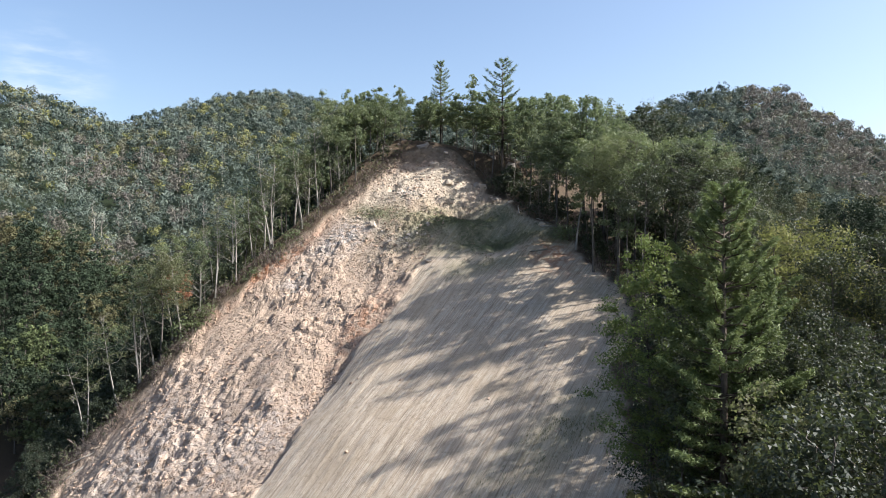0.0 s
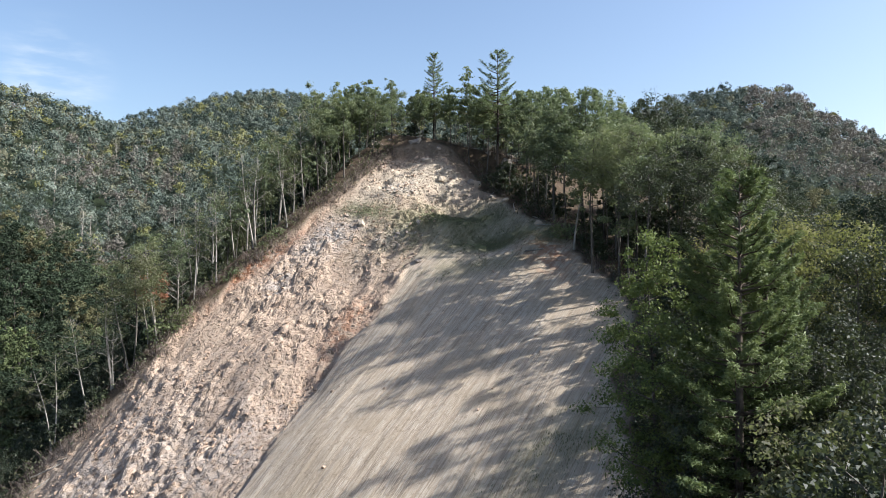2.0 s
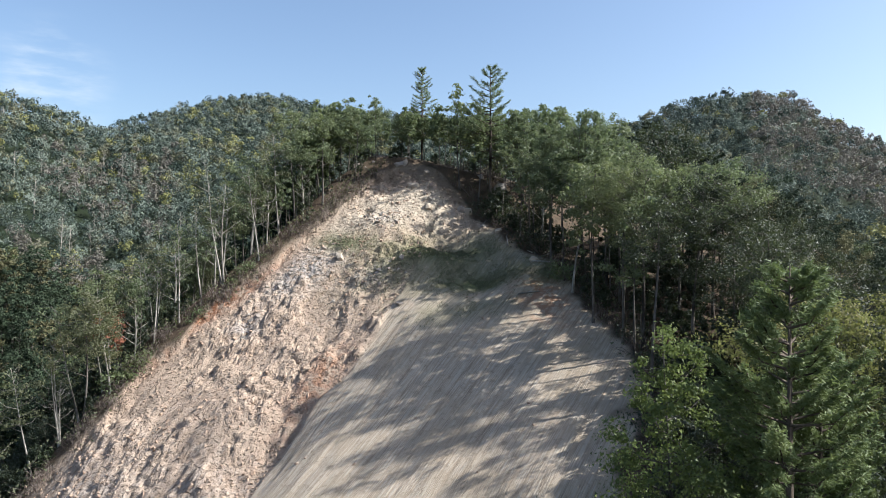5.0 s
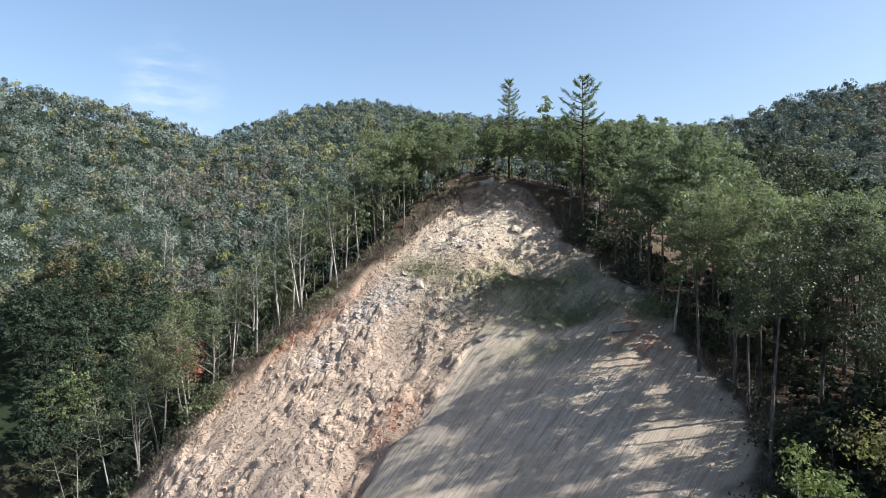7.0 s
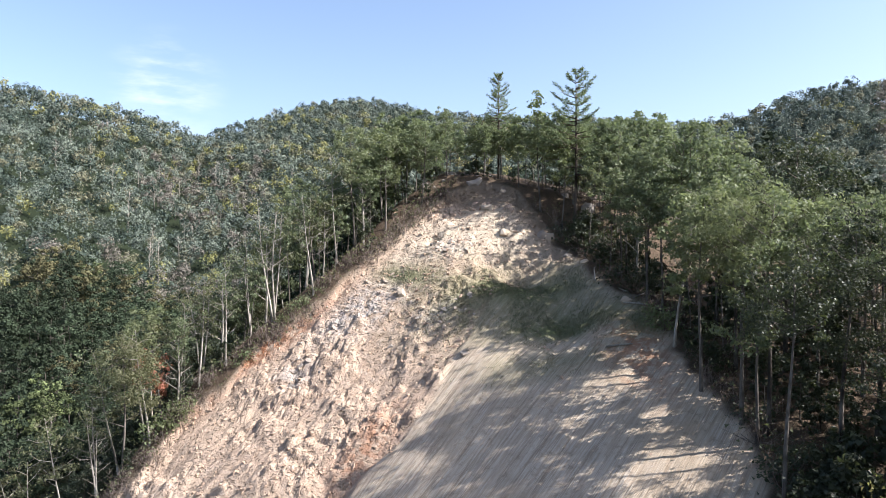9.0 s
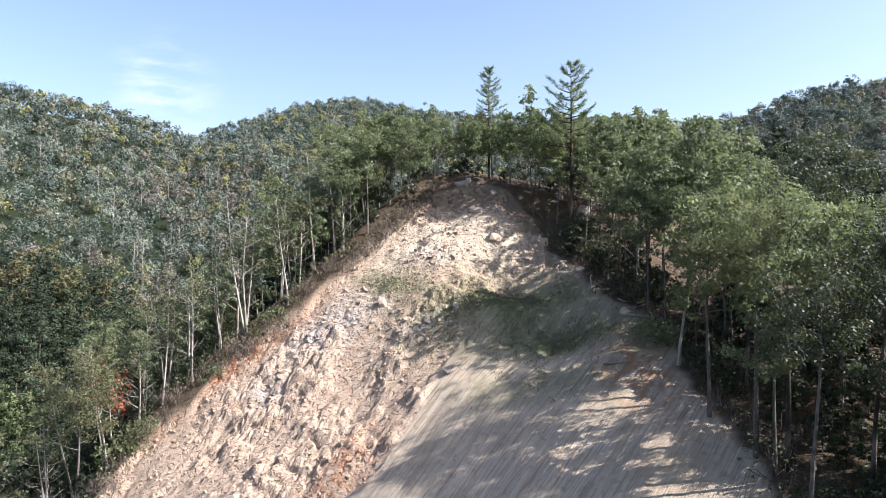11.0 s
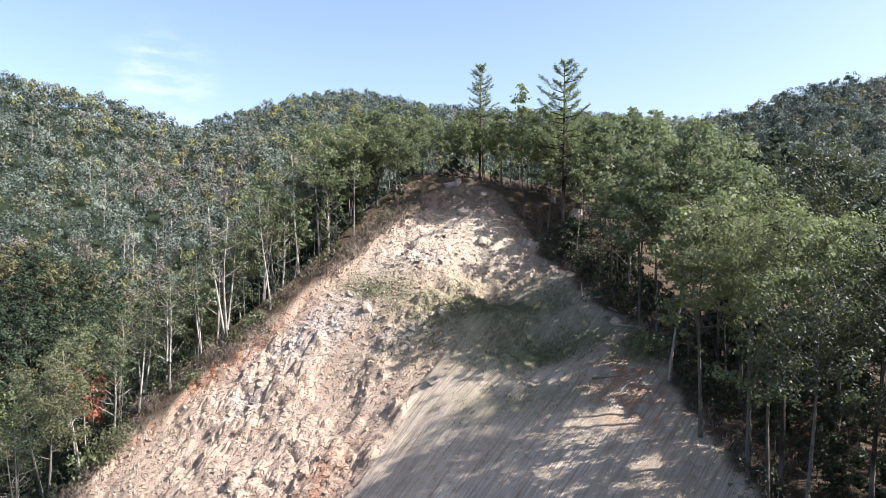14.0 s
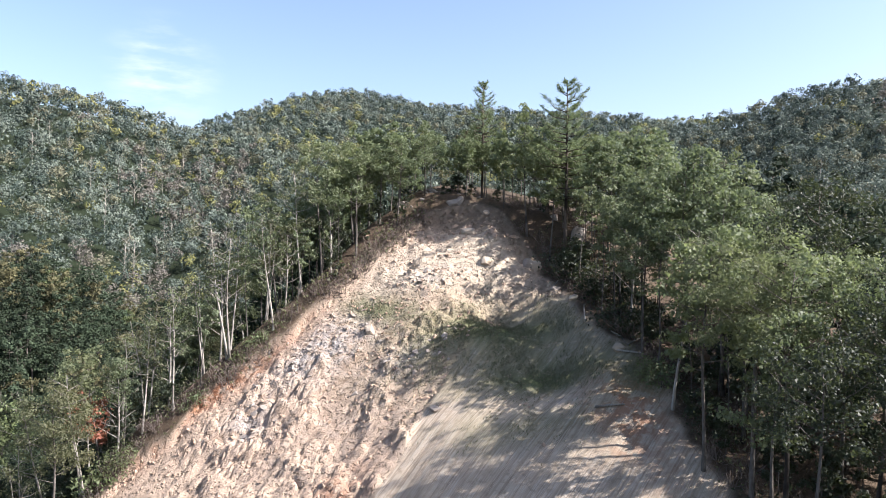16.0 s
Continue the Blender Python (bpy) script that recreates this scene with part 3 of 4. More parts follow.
def snag(seed, height=12.0, name="bare_tree"):
    """A leafless tree with pale limbs."""
    rng = np.random.default_rng(seed)
    wood = Sticks()
    lean = rng.normal(size=2) * 0.05 * height
    top = np.array([lean[0], lean[1], height])
    wood.tube([(0, 0, -0.6), tuple(top * 0.5 + np.array([0.15, -0.1, 0])), tuple(top)], [0.16, 0.11, 0.03], 6)
    for i in range(16):
        k = 0.3 + 0.68 * i / 16
        a = i * 2.4 + rng.random()
        length = 2.6 * (1.1 - k) + 0.6 * rng.random() + 0.4
        s = top * k
        e = s + np.array([math.cos(a) * length, math.sin(a) * length, length * (0.5 + 0.5 * rng.random())])
        wood.tube([s, (s + e) / 2 + rng.normal(size=3) * 0.12, e], [0.055, 0.035, 0.01], 4)
        for j in range(4):
            b = s + (e - s) * (0.35 + 0.6 * rng.random())
            wood.tube([b, b + rng.normal(size=3) * 0.45 + np.array([0, 0, 0.35])], [0.018, 0.006], 3)
    tree = new(name)
    part("trunk", wood.mesh("trunk", BARK_PALE), tree)
    return tree


def brush(seed, size=1.6, leaves=60, foliage=None, name="brush"):
    """A tangle of dry stems with a few leaves."""
    rng = np.random.default_rng(seed)
    wood = Sticks()
    pts = []
    for i in range(24):
        a, out, up = rng.random() * 6.28, size * rng.random(), size * (0.35 + 0.8 * rng.random())
        s = np.array([math.cos(a), math.sin(a), 0]) * size * 0.35 * rng.random() - np.array([0, 0, 0.25])
        e = s + np.array([math.cos(a) * out, math.sin(a) * out, up])
        m = (s + e) / 2 + rng.normal(size=3) * 0.15 * size
        wood.tube([s, m, e], [0.028, 0.02, 0.007], 3)
        for j in range(2):
            t = m + (e - m) * rng.random()
            wood.tube([t, t + rng.normal(size=3) * 0.3 * size], [0.013, 0.005], 3)
        pts.append(e)
    bush = new(name)
    part("thicket", wood.mesh("thicket", TWIG), bush)
    if leaves:
        pts = np.array(pts)
        places = pts[rng.integers(0, len(pts), leaves)] + rng.normal(size=(leaves, 3)) * 0.28 * size
        places[:, 2] = np.maximum(places[:, 2], 0.05)
        v, f = leaf_cards(places, 0.26 * (0.6 + 0.8 * rng.random(leaves)), rng, 0.7, 0.2)
        part("foliage", mesh_from("foliage", v, f, [foliage or LEAF_OLIVE]), bush)
    return bush


def rock_mesh(seed, mat, points=16):
    """An angular block with broken faces."""
    rng = np.random.default_rng(seed)
    bm = bmesh.new()
    for k in range(points):
        d = Vector(rng.normal(size=3)).normalized()
        m = max(abs(d.x), abs(d.y), abs(d.z))
        bm.verts.new(d * (0.35 + 0.65 / m * 0.8) * rng.uniform(0.75, 1.05))
    bmesh.ops.convex_hull(bm, input=bm.verts)
    loose = [v for v in bm.verts if not v.link_faces]
    bmesh.ops.delete(bm, geom=loose, context="VERTS")
    me = bpy.data.meshes.new("rock")
    bm.to_mesh(me)
    bm.free()
    me.materials.append(mat)
    return me


# ---- ground ----
def graded_axis(lo, hi, fine_lo, fine_hi, fine, growth=1.16, coarse=30.0):
    mid = list(np.arange(fine_lo, fine_hi, fine))
    out, s, p = [], fine, fine_hi
    while p < hi:
        out.append(p)
        s = min(s * growth, coarse if p < 800 else 400)
        p += s
    out.append(hi)
    low, s, p = [], fine, fine_lo
    while p > lo:
        s = min(s * growth, coarse if p > -800 else 400)
        p -= s
        low.append(max(p, lo))
    return np.array(low[::-1] + mid + out)


def build_ground():
    xs, ys = graded_axis(-4000, 4000, -56, 22, 0.24), graded_axis(-3500, 4500, 60, 131, 0.24)
    gx, gy = np.meshgrid(xs, ys)
    near = step(np.maximum(np.abs(gx + 17) - 43, 0) + np.maximum(np.abs(gy - 93) - 38, 0), 60, 0)
    z = land(gx, gy) + relief(gx, gy) * near
    verts = np.stack([gx, gy, z], -1).reshape(-1, 3)
    nx, ny = len(xs), len(ys)
    idx = np.arange(nx * ny).reshape(ny, nx)
    faces = np.stack([idx[:-1, :-1], idx[:-1, 1:], idx[1:, 1:], idx[1:, :-1]], -1).reshape(-1, 4)
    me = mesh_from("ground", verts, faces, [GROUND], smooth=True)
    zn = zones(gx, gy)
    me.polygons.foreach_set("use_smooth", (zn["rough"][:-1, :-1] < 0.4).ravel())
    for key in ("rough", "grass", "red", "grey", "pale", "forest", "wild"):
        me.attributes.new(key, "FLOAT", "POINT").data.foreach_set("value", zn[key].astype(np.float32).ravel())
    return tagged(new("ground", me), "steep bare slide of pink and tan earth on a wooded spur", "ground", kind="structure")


ground = build_ground()


# ---- woods on the far hills ----
def build_far_woods():
    rng = np.random.default_rng(3)
    n = 60000
    az, r = np.radians(rng.uniform(-46, 44, n)), np.sqrt(rng.uniform(135 ** 2, 660 ** 2, n))
    x, y = np.sin(az) * r, np.cos(az) * r
    ks = np.array(SKYLINE, float)
    ridge = np.interp(np.degrees(az), ks[:, 0], ks[:, 2])
    keep = (r < ridge + 25) & ~((x > -120) & (x < 85) & (y < 200))
    # thin out to an even spacing
    order, cells, chosen = np.nonzero(keep)[0], set(), []
    for i in order:
        c = (int(x[i] // 5.3), int(y[i] // 5.3))
        if c not in cells:
            cells.add(c)
            chosen.append(i)
    x, y, r, az = x[chosen], y[chosen], r[chosen], np.degrees(az[chosen])
    z = land(x, y)
    n = len(x)
    rad, tall = rng.uniform(2.4, 4.9, n), rng.uniform(6, 13.0, n)
    # tints: greens with blue distance haze mixed in, olive, yellow-green and grey bare patches
    mixn, rnd = fbm(x / 60, y / 60, 3, 15), rng.random(n)
    base = np.array([0.046, 0.066, 0.055]) + (rnd ** 1.4)[:, None] * np.array([0.135, 0.145, 0.118])
    base = np.where((rng.random(n) < 0.03 + 0.12 * (mixn > 0.55))[:, None], np.array([0.21, 0.21, 0.085]), base)
    base = np.where((rng.random(n) < 0.12)[:, None], np.array([0.15, 0.15, 0.1]), base)
    bare = ((rng.random(n) < 0.45) & (mixn > 0.54) & (az < -20) & (r < 420)) | ((rng.random(n) < 0.62) & (az > 23.5) & (r > 330))
    base = np.where(bare[:, None], np.array([0.165, 0.152, 0.13]), base)
    # each crown: a few billows of leaf sprays, denser towards the outside
    vs, fs, cols, total = [], [], [], 0
    for near in (True, False):
        pick = np.nonzero((r < 300) == near)[0]
        k, m, b = len(pick), 130 if near else 78, 9
        centre = np.stack([x, y, z + tall - rad * 0.6], -1)[pick]
        way = rng.normal(size=(k, b, 3))
        way /= np.linalg.norm(way, axis=2)[:, :, None]
        way[:, :, 2] = np.where(way[:, :, 2] < -0.1, -0.6 * way[:, :, 2], way[:, :, 2])
        billow_at = centre[:, None] + way * (rad[pick][:, None] * rng.uniform(0.45, 0.72, (k, b)))[:, :, None]
        which = rng.integers(0, b, (k, m))
        p = rng.normal(size=(k, m, 3)) + 0.8 * way[np.arange(k)[:, None], which]
        p /= np.linalg.norm(p, axis=2)[:, :, None]
        reach = rad[pick][:, None] * rng.uniform(0.26, 0.44, (k, m))
        pts = (billow_at[np.arange(k)[:, None], which] + p * reach[:, :, None]).reshape(-1, 3)
        size = np.repeat(np.clip(r[pick] / 420, 0.5, 1.1), m) * rng.uniform(0.55, 1.1, k * m)
        lv, lf = leaf_cards(pts, size, rng, 0.9, 0.3, None, 2.6 * p.reshape(-1, 3))
        # large shaded sprays inside the crown
        q = 40 if near else 20
        deep = np.repeat(centre - np.array([0, 0, 0.25]) * rad[pick][:, None], q, 0)
        wide = np.repeat(rad[pick], q)
        dv, df = leaf_cards(deep + rng.normal(size=deep.shape) * 0.24 * wide[:, None], wide * rng.uniform(*((0.15, 0.25) if near else (0.25, 0.38)), len(wide)), rng, 0.9)
        vs += [lv, dv]
        fs += [lf + total, df + total + len(lv)]
        cols += [np.repeat(base[pick], 3 * m, 0), np.repeat(base[pick], 3 * q, 0)]
        total += len(lv) + len(dv)
    col = np.concatenate(cols)
    me = mesh_from("distant_woods", np.concatenate(vs), np.concatenate(fs), [FAR_LEAF])
    at = me.attributes.new("tint", "FLOAT_COLOR", "POINT")
    at.data.foreach_set("color", np.concatenate([col, np.ones((len(col), 1))], 1).astype(np.float32).ravel())
    return tagged(new("distant_woods", me), "dense green broadleaf woods over the hills, patches turning yellow and bare", "woods", kind="stuff")


far_woods = build_far_woods()

# ---- trees: one of each build, then copies ----
LABELS = {
    "oak": "tall dark green broadleaf tree in the woods beside the slide",
    "light": "broadleaf tree with a light green crown on the wooded slope",
    "pale": "slender pale-barked tree with sparse leaves at the slide's edge",
    "near": "leafy dark green broadleaf tree at the foot of the slope",
    "crest": "low round-crowned broadleaf tree on the crest",
    "pole": "thin straight young tree with a small crown in the woods",
    "shade": "dark green broadleaf tree in the shaded gully beside the slide",
    "tall": "tall broadleaf tree with a high crown and bare trunk",
    "sapling": "young leafy tree under the wood's edge",
    "olive": "broadleaf tree with an olive crown turning to autumn",
}


def kinds():
    k = {}
    k["oak"] = [hardwood(s, 18, 3.1, 0.46, 3300, 0.25, BARK_GREY, LEAF_OAK, 1, 0.04, 0.17, 16, 0.28) for s in (1, 2, 3, 4)]
    # Build 41 gets leaves coloured darker, for the wood's shaded lower right.
    k["tall"] = [hardwood(s, 19, 3.2, 0.66, 5200, 0.17, BARK_GREY, LEAF_SHADED if s == 41 else LEAF_OAK, 1, 0.03, 0.2, 14, 0.32) for s in (41, 42, 43)]
    k["shade"] = [hardwood(s, 16, 3.4, 0.4, 2600, 0.27, BARK_DARK, LEAF_SHADED, 1, 0.04, 0.17, 14, 0.15) for s in (91, 92, 93)]
    # Crest builds mostly take lighter leaves: sheen on the foliage put into its colour.
    k["crest"] = [hardwood(s, 12.5, 2.3, 0.46, 1500, 0.3, BARK_GREY, LEAF_OAK if s == 71 else LEAF_LIGHT, 1, 0.07, 0.12, 14, 0.28) for s in (71, 72, 73)]
    k["pole"] = [hardwood(s, 14, 1.5, 0.62, 600, 0.26, BARK_GREY, LEAF_OAK, 1, 0.06, 0.085, 7, 0.2, 0.0, "broadleaf_tree", False, 0) for s in (81, 82, 83)]
    k["near"] = [hardwood(s, 18, 3.3, 0.3, 9000, 0.16, BARK_GREY, LEAF_SHADED, 1, 0.03, 0.2, 18, 0.1) for s in (47, 48)]
    k["sapling"] = [hardwood(s, 5.0, 1.2, 0.15, 800, 0.26, BARK_GREY, LEAF_SHADED, 1, 0.06, 0.05, 10, 0.1) for s in (45, 46, 49)]
    k["light"] = [hardwood(s, 17, 2.7, 0.42, 2400, 0.27, BARK_GREY, LEAF_LIGHT, 1, 0.06, 0.16, 15, 0.2) for s in (11, 12)]
    k["olive"] = [hardwood(s, 16, 3.1, 0.40, 6500, 0.18, BARK_GREY, LEAF_OLIVE, 1, 0.05, 0.17, 15, 0.15) for s in (21, 22)]
    k["pale"] = [hardwood(s, 17, 2.5, 0.45, 900, 0.24, BARK_PALE, LEAF_OLIVE if s % 2 else LEAF_OAK, t, 0.12, 0.16, 16, 0.4, 0.6, "slender_tree", True, 0) for s, t in ((31, 2), (32, 1), (33, 1))]
    for key, obs in k.items():
        for ob in obs:
            tagged(ob, LABELS[key], "tree", "trees of the woods")
    return k


KINDS = kinds()
used = set()


def stand(ob, x, y, scale=1.0, turn=None, sink=0.0, lean=(0.0, 0.0), tall=1.0):
    """Put a tree on the ground: the first time the built one itself, afterwards a copy."""
    turn = RNG.uniform(0, 360) if turn is None else turn
    m = pose(x, y, ground_height(x, y) - sink, lean[0], lean[1], 0) @ pose(0, 0, 0, 0, 0, turn) @ Matrix.Diagonal((scale, scale, scale * tall, 1))
    if ob.name not in used:
        used.add(ob.name)
        ob.matrix_basis = m
        return ob
    return copy_thing(ob, m @ Matrix.Diagonal((1 / ob.scale.x, 1 / ob.scale.y, 1 / ob.scale.z, 1)))


placed = []
# the two pines on the crest
crest_pine = tagged(pine(51, 17.5, 3.0, 0.35, NEEDLE_LIGHT, 0.8, 9, 0.42, 15, "white_pine", 0.4, 0.8, 0.11), "slender white pine standing above the woods on the crest", "pine", "pines on the crest")
crest_pine_2 = tagged(pine(52, 18.5, 3.8, 0.35, NEEDLE_LIGHT, 1.05, 10, 0.44, 19, "white_pine", 0.42, 0.65, 0.13), "dark white pine with open layered limbs on the crest", "pine", "pines on the crest")
stand(crest_pine, -0.4, 133.5, 0.96, 0)
stand(crest_pine_2, 10.8, 125.5, 1.22, 0)
# the pines beside the foot of the slide
near_pine = tagged(pine(53, 25.0, 4.2, 0.1, NEEDLE, 0.95, 13, 0.3, 46, "white_pine", 0.36, 0.55), "big bushy white pine beside the bare slope", "pine", "pines beside the slide")
stand(near_pine, 18.0, 44.2, 1.1, 0)
second_pine = tagged(pine(54, 21.0, 4.6, 0.12, NEEDLE, 0.95, 13, 0.3, 44, "white_pine", 0.36, 0.5), "bushy white pine crowded by broadleaf trees", "pine", "pines beside the slide")
stand(second_pine, 20.6, 46.5, 1.0, 0)
near_top = tagged(hardwood(61, 21, 2.3, 0.3, 15000, 0.135, BARK_GREY, LEAF_LIME, 1, 0.02, 0.16, 30, 0.0), "broadleaf tree with a bright yellow-green top by the bare slope", "tree", "trees of the woods")
stand(near_top, 14.6, 47.8, 1.17, 40)
yellow = tagged(hardwood(62, 16, 4.4, 0.3, 17000, 0.165, BARK_GREY, LEAF_YELLOW, 1, 0.02, 0.2, 16, 0.0), "wide broadleaf tree with a yellow-olive autumn crown", "tree", "trees of the woods")
stand(yellow, 28, 58, 1.0, 0)
small = tagged(hardwood(63, 11, 1.8, 0.25, 3500, 0.24, BARK_GREY, LEAF_YELLOW, 1, 0.02, 0.09, 14, 0.0), "small yellow-green broadleaf tree at the foot of the slope", "tree", "trees of the woods")
stand(small, 12.6, 42.5, 1.0, 0)
placed += [(16, 43.8), (14, 47), (28, 58), (12.6, 42.5)]

# trees along the edge of the slide
for x, y, key, i, s, ln in [(-27.8, 112.8, "pale", 0, 1.02, (0, -2)), (-32.5, 108.8, "pale", 1, 0.86, (0, -8)), (-35.5, 107.5, "pale", 2, 0.85, (0, 0)), (-24.5, 119.5, "light", 0, 0.92, (0, -6)),
                            (-21.5, 119.5, "pale", 2, 0.95, (0, -3)), (-19.5, 121.0, "oak", 0, 1.02, (0, -1)), (-15.5, 122.5, "oak", 1, 0.84, (0, 1)), (-11.0, 126.0, "oak", 2, 0.7, (0, 2)), (-8.0, 130.5, "oak", 3, 0.62, (0, 1)),
                            (-43.0, 103.0, "pale", 1, 0.95, (0, -5)), (-46.5, 99.0, "pale", 2, 0.9, (0, -8)), (-49.5, 95.5, "pale", 0, 0.8, (0, -4)), (-39.5, 106.0, "oak", 1, 0.8, (0, -3)),
                            (20.0, 91.5, "light", 1, 1.05, (0, 0)), (23.4, 84.5, "tall", 1, 1.0, (0, 2)), (19.0, 98.5, "pale", 2, 0.95, (0, 1)), (18.8, 104.0, "oak", 1, 0.78, (0, 1)), (17.9, 109.0, "oak", 3, 0.96, (0, 0)), (17.6, 106.2, "oak", 0, 0.86, (0, 0)), (16.2, 113.4, "oak", 2, 0.72, (0, 0)),
                            (13.5, 126.5, "light", 0, 0.5, (0, 0)), (22.0, 76.5, "tall", 0, 0.92, (0, 0)), (28.0, 66.0, "tall", 0, 0.9, (0, 0)), (26.5, 79.0, "tall", 0, 0.95, (0, 0)), (22.4, 83.6, "oak", 2, 0.88, (0, 0)), (22.0, 86.4, "tall", 2, 0.9, (0, 0)), (23.6, 94.2, "tall", 1, 0.9, (0, 0)), (22.6, 88.4, "tall", 2, 0.95, (0, 0)),
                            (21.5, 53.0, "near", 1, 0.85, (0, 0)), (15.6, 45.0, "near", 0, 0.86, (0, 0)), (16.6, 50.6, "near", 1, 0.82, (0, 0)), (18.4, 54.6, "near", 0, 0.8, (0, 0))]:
    stand(KINDS[key][i], x, y, s, None, 0.0, ln)
    placed.append((x, y))


# the woods round the slide
def canopy(x, y):
    """How high the tree tops reach on and near the crest."""
    return min(58.5 + min(0.0, 0.68 * (x + 19)) - 0.22 * max(0.0, 114 - y), eaves(x, y))


def eaves(x, y):
    """How high the tree tops reach down the wood's edge beside the slide."""
    side = math.degrees(math.atan2(x - 7, max(1.0, y - 37)))
    high = 41.5 + math.hypot(x - 7, y - 37) * float(np.interp(side, [3, 7, 12, 20, 25, 33], [0.23, 0.205, 0.172, 0.118, 0.062, 0.03]))
    side = math.degrees(math.atan2(x - 0.7, y - 2.5))
    return min(high, 29.8 + math.hypot(x - 0.7, y - 2.5) * float(np.interp(side, [5, 10, 15.3, 19.7, 22.5, 25.9, 30, 36], [0.26, 0.235, 0.205, 0.15, 0.13, 0.072, 0.046, 0.04])))


def gully(x, y):
    """How high the trees reach in the dark gully below the far edge."""
    rim = float(np.interp(y, [e[0] for e in LEFT_EDGE], [e[1] for e in LEFT_EDGE]))
    return ground_height(rim, y) + 10.0 - 1.2 * (rim - x) + 0.9 * max(0.0, y - 106) + 0.7 * max(0.0, rim - x - 40)


def fill(count, box, weights, low, high, gap, test, roof=None):
    got, tries = 0, 0
    while got < count and tries < count * 60:
        tries += 1
        x, y = RNG.uniform(box[0], box[1]), RNG.uniform(box[2], box[3])
        if not test(x, y) or any((x - a) ** 2 + (y - b) ** 2 < gap * gap for a, b in placed):
            continue
        placed.append((x, y))
        key = RNG.choice(list(weights), p=list(weights.values()))
        stand(KINDS[key][RNG.integers(len(KINDS[key]))], x, y, RNG.uniform(low, high) if roof is None else RNG.uniform(low, high) * min(1.25, max(0.42, (roof(x, y) - ground_height(x, y)) / 18.0)))
        got += 1


def depth_at(x, y):
    return float(slide_depth(np.array([x]), np.array([y]))[0])


def seen(x, y):
    return -43 < math.degrees(math.atan2(x - 7, y - 37)) < 30


MIX = {"oak": 0.64, "light": 0.13, "olive": 0.13, "pale": 0.1}
fill(5, (21, 34, 78, 96), {"tall": 0.85, "light": 0.15}, 0.85, 1.05, 3.6, lambda x, y: depth_at(x, y) < -1.8, eaves)
fill(6, (16, 28, 98, 112), {"oak": 0.75, "light": 0.25}, 0.8, 1.02, 3.0, lambda x, y: depth_at(x, y) < -1.5, canopy)
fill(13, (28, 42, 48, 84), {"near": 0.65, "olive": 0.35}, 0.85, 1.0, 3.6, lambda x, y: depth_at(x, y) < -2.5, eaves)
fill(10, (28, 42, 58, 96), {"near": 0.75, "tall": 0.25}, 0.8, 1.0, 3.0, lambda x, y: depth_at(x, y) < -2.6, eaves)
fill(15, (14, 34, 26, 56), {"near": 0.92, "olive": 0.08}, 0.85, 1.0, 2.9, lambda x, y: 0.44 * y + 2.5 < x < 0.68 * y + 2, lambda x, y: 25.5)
fill(62, (-24, 22, 122, 141), {"crest": 1.0}, 0.72, 0.98, 2.1, lambda x, y: depth_at(x, y) < -0.8 and (x < 2 or y > 125.5 or x > 15), lambda x, y: ground_height(x, y) + 18 * max(0.62, min(1.25, (canopy(x, y) - ground_height(x, y)) / 11.5)))
fill(20, (12, 28, 95, 126), {"pole": 1.0}, 0.7, 1.05, 1.5, lambda x, y: -7 < depth_at(x, y) < -0.8)
fill(16, (-48, -14, 105, 122), {"pole": 0.5, "pale": 0.5}, 0.7, 0.95, 1.8, lambda x, y: -5 < depth_at(x, y) < -0.8)
fill(13, (-52, -10, 99, 128), {"pale": 0.92, "olive": 0.08}, 0.7, 1.0, 2.2, lambda x, y: -4.5 < depth_at(x, y) < -0.9)
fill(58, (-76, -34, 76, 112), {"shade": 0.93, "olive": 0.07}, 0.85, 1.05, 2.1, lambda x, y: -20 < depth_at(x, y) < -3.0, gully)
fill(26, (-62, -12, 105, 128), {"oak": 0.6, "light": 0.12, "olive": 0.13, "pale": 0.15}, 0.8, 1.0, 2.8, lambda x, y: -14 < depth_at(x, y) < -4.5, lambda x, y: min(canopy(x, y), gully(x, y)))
placed_trees, placed = placed, []
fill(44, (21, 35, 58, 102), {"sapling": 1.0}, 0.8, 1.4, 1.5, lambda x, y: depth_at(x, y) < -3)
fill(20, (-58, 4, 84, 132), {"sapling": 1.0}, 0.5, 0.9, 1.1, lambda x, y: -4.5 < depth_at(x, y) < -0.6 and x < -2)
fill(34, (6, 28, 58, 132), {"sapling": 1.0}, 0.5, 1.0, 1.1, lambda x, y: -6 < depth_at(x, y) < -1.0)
fill(18, (-16, 20, 129, 141), {"sapling": 1.0}, 0.35, 0.7, 1.1, lambda x, y: depth_at(x, y) < -0.4)
placed = placed_trees
for obs in KINDS.values():
    for ob in obs:
        if ob.name not in used:
            stand(ob, 60, 120)


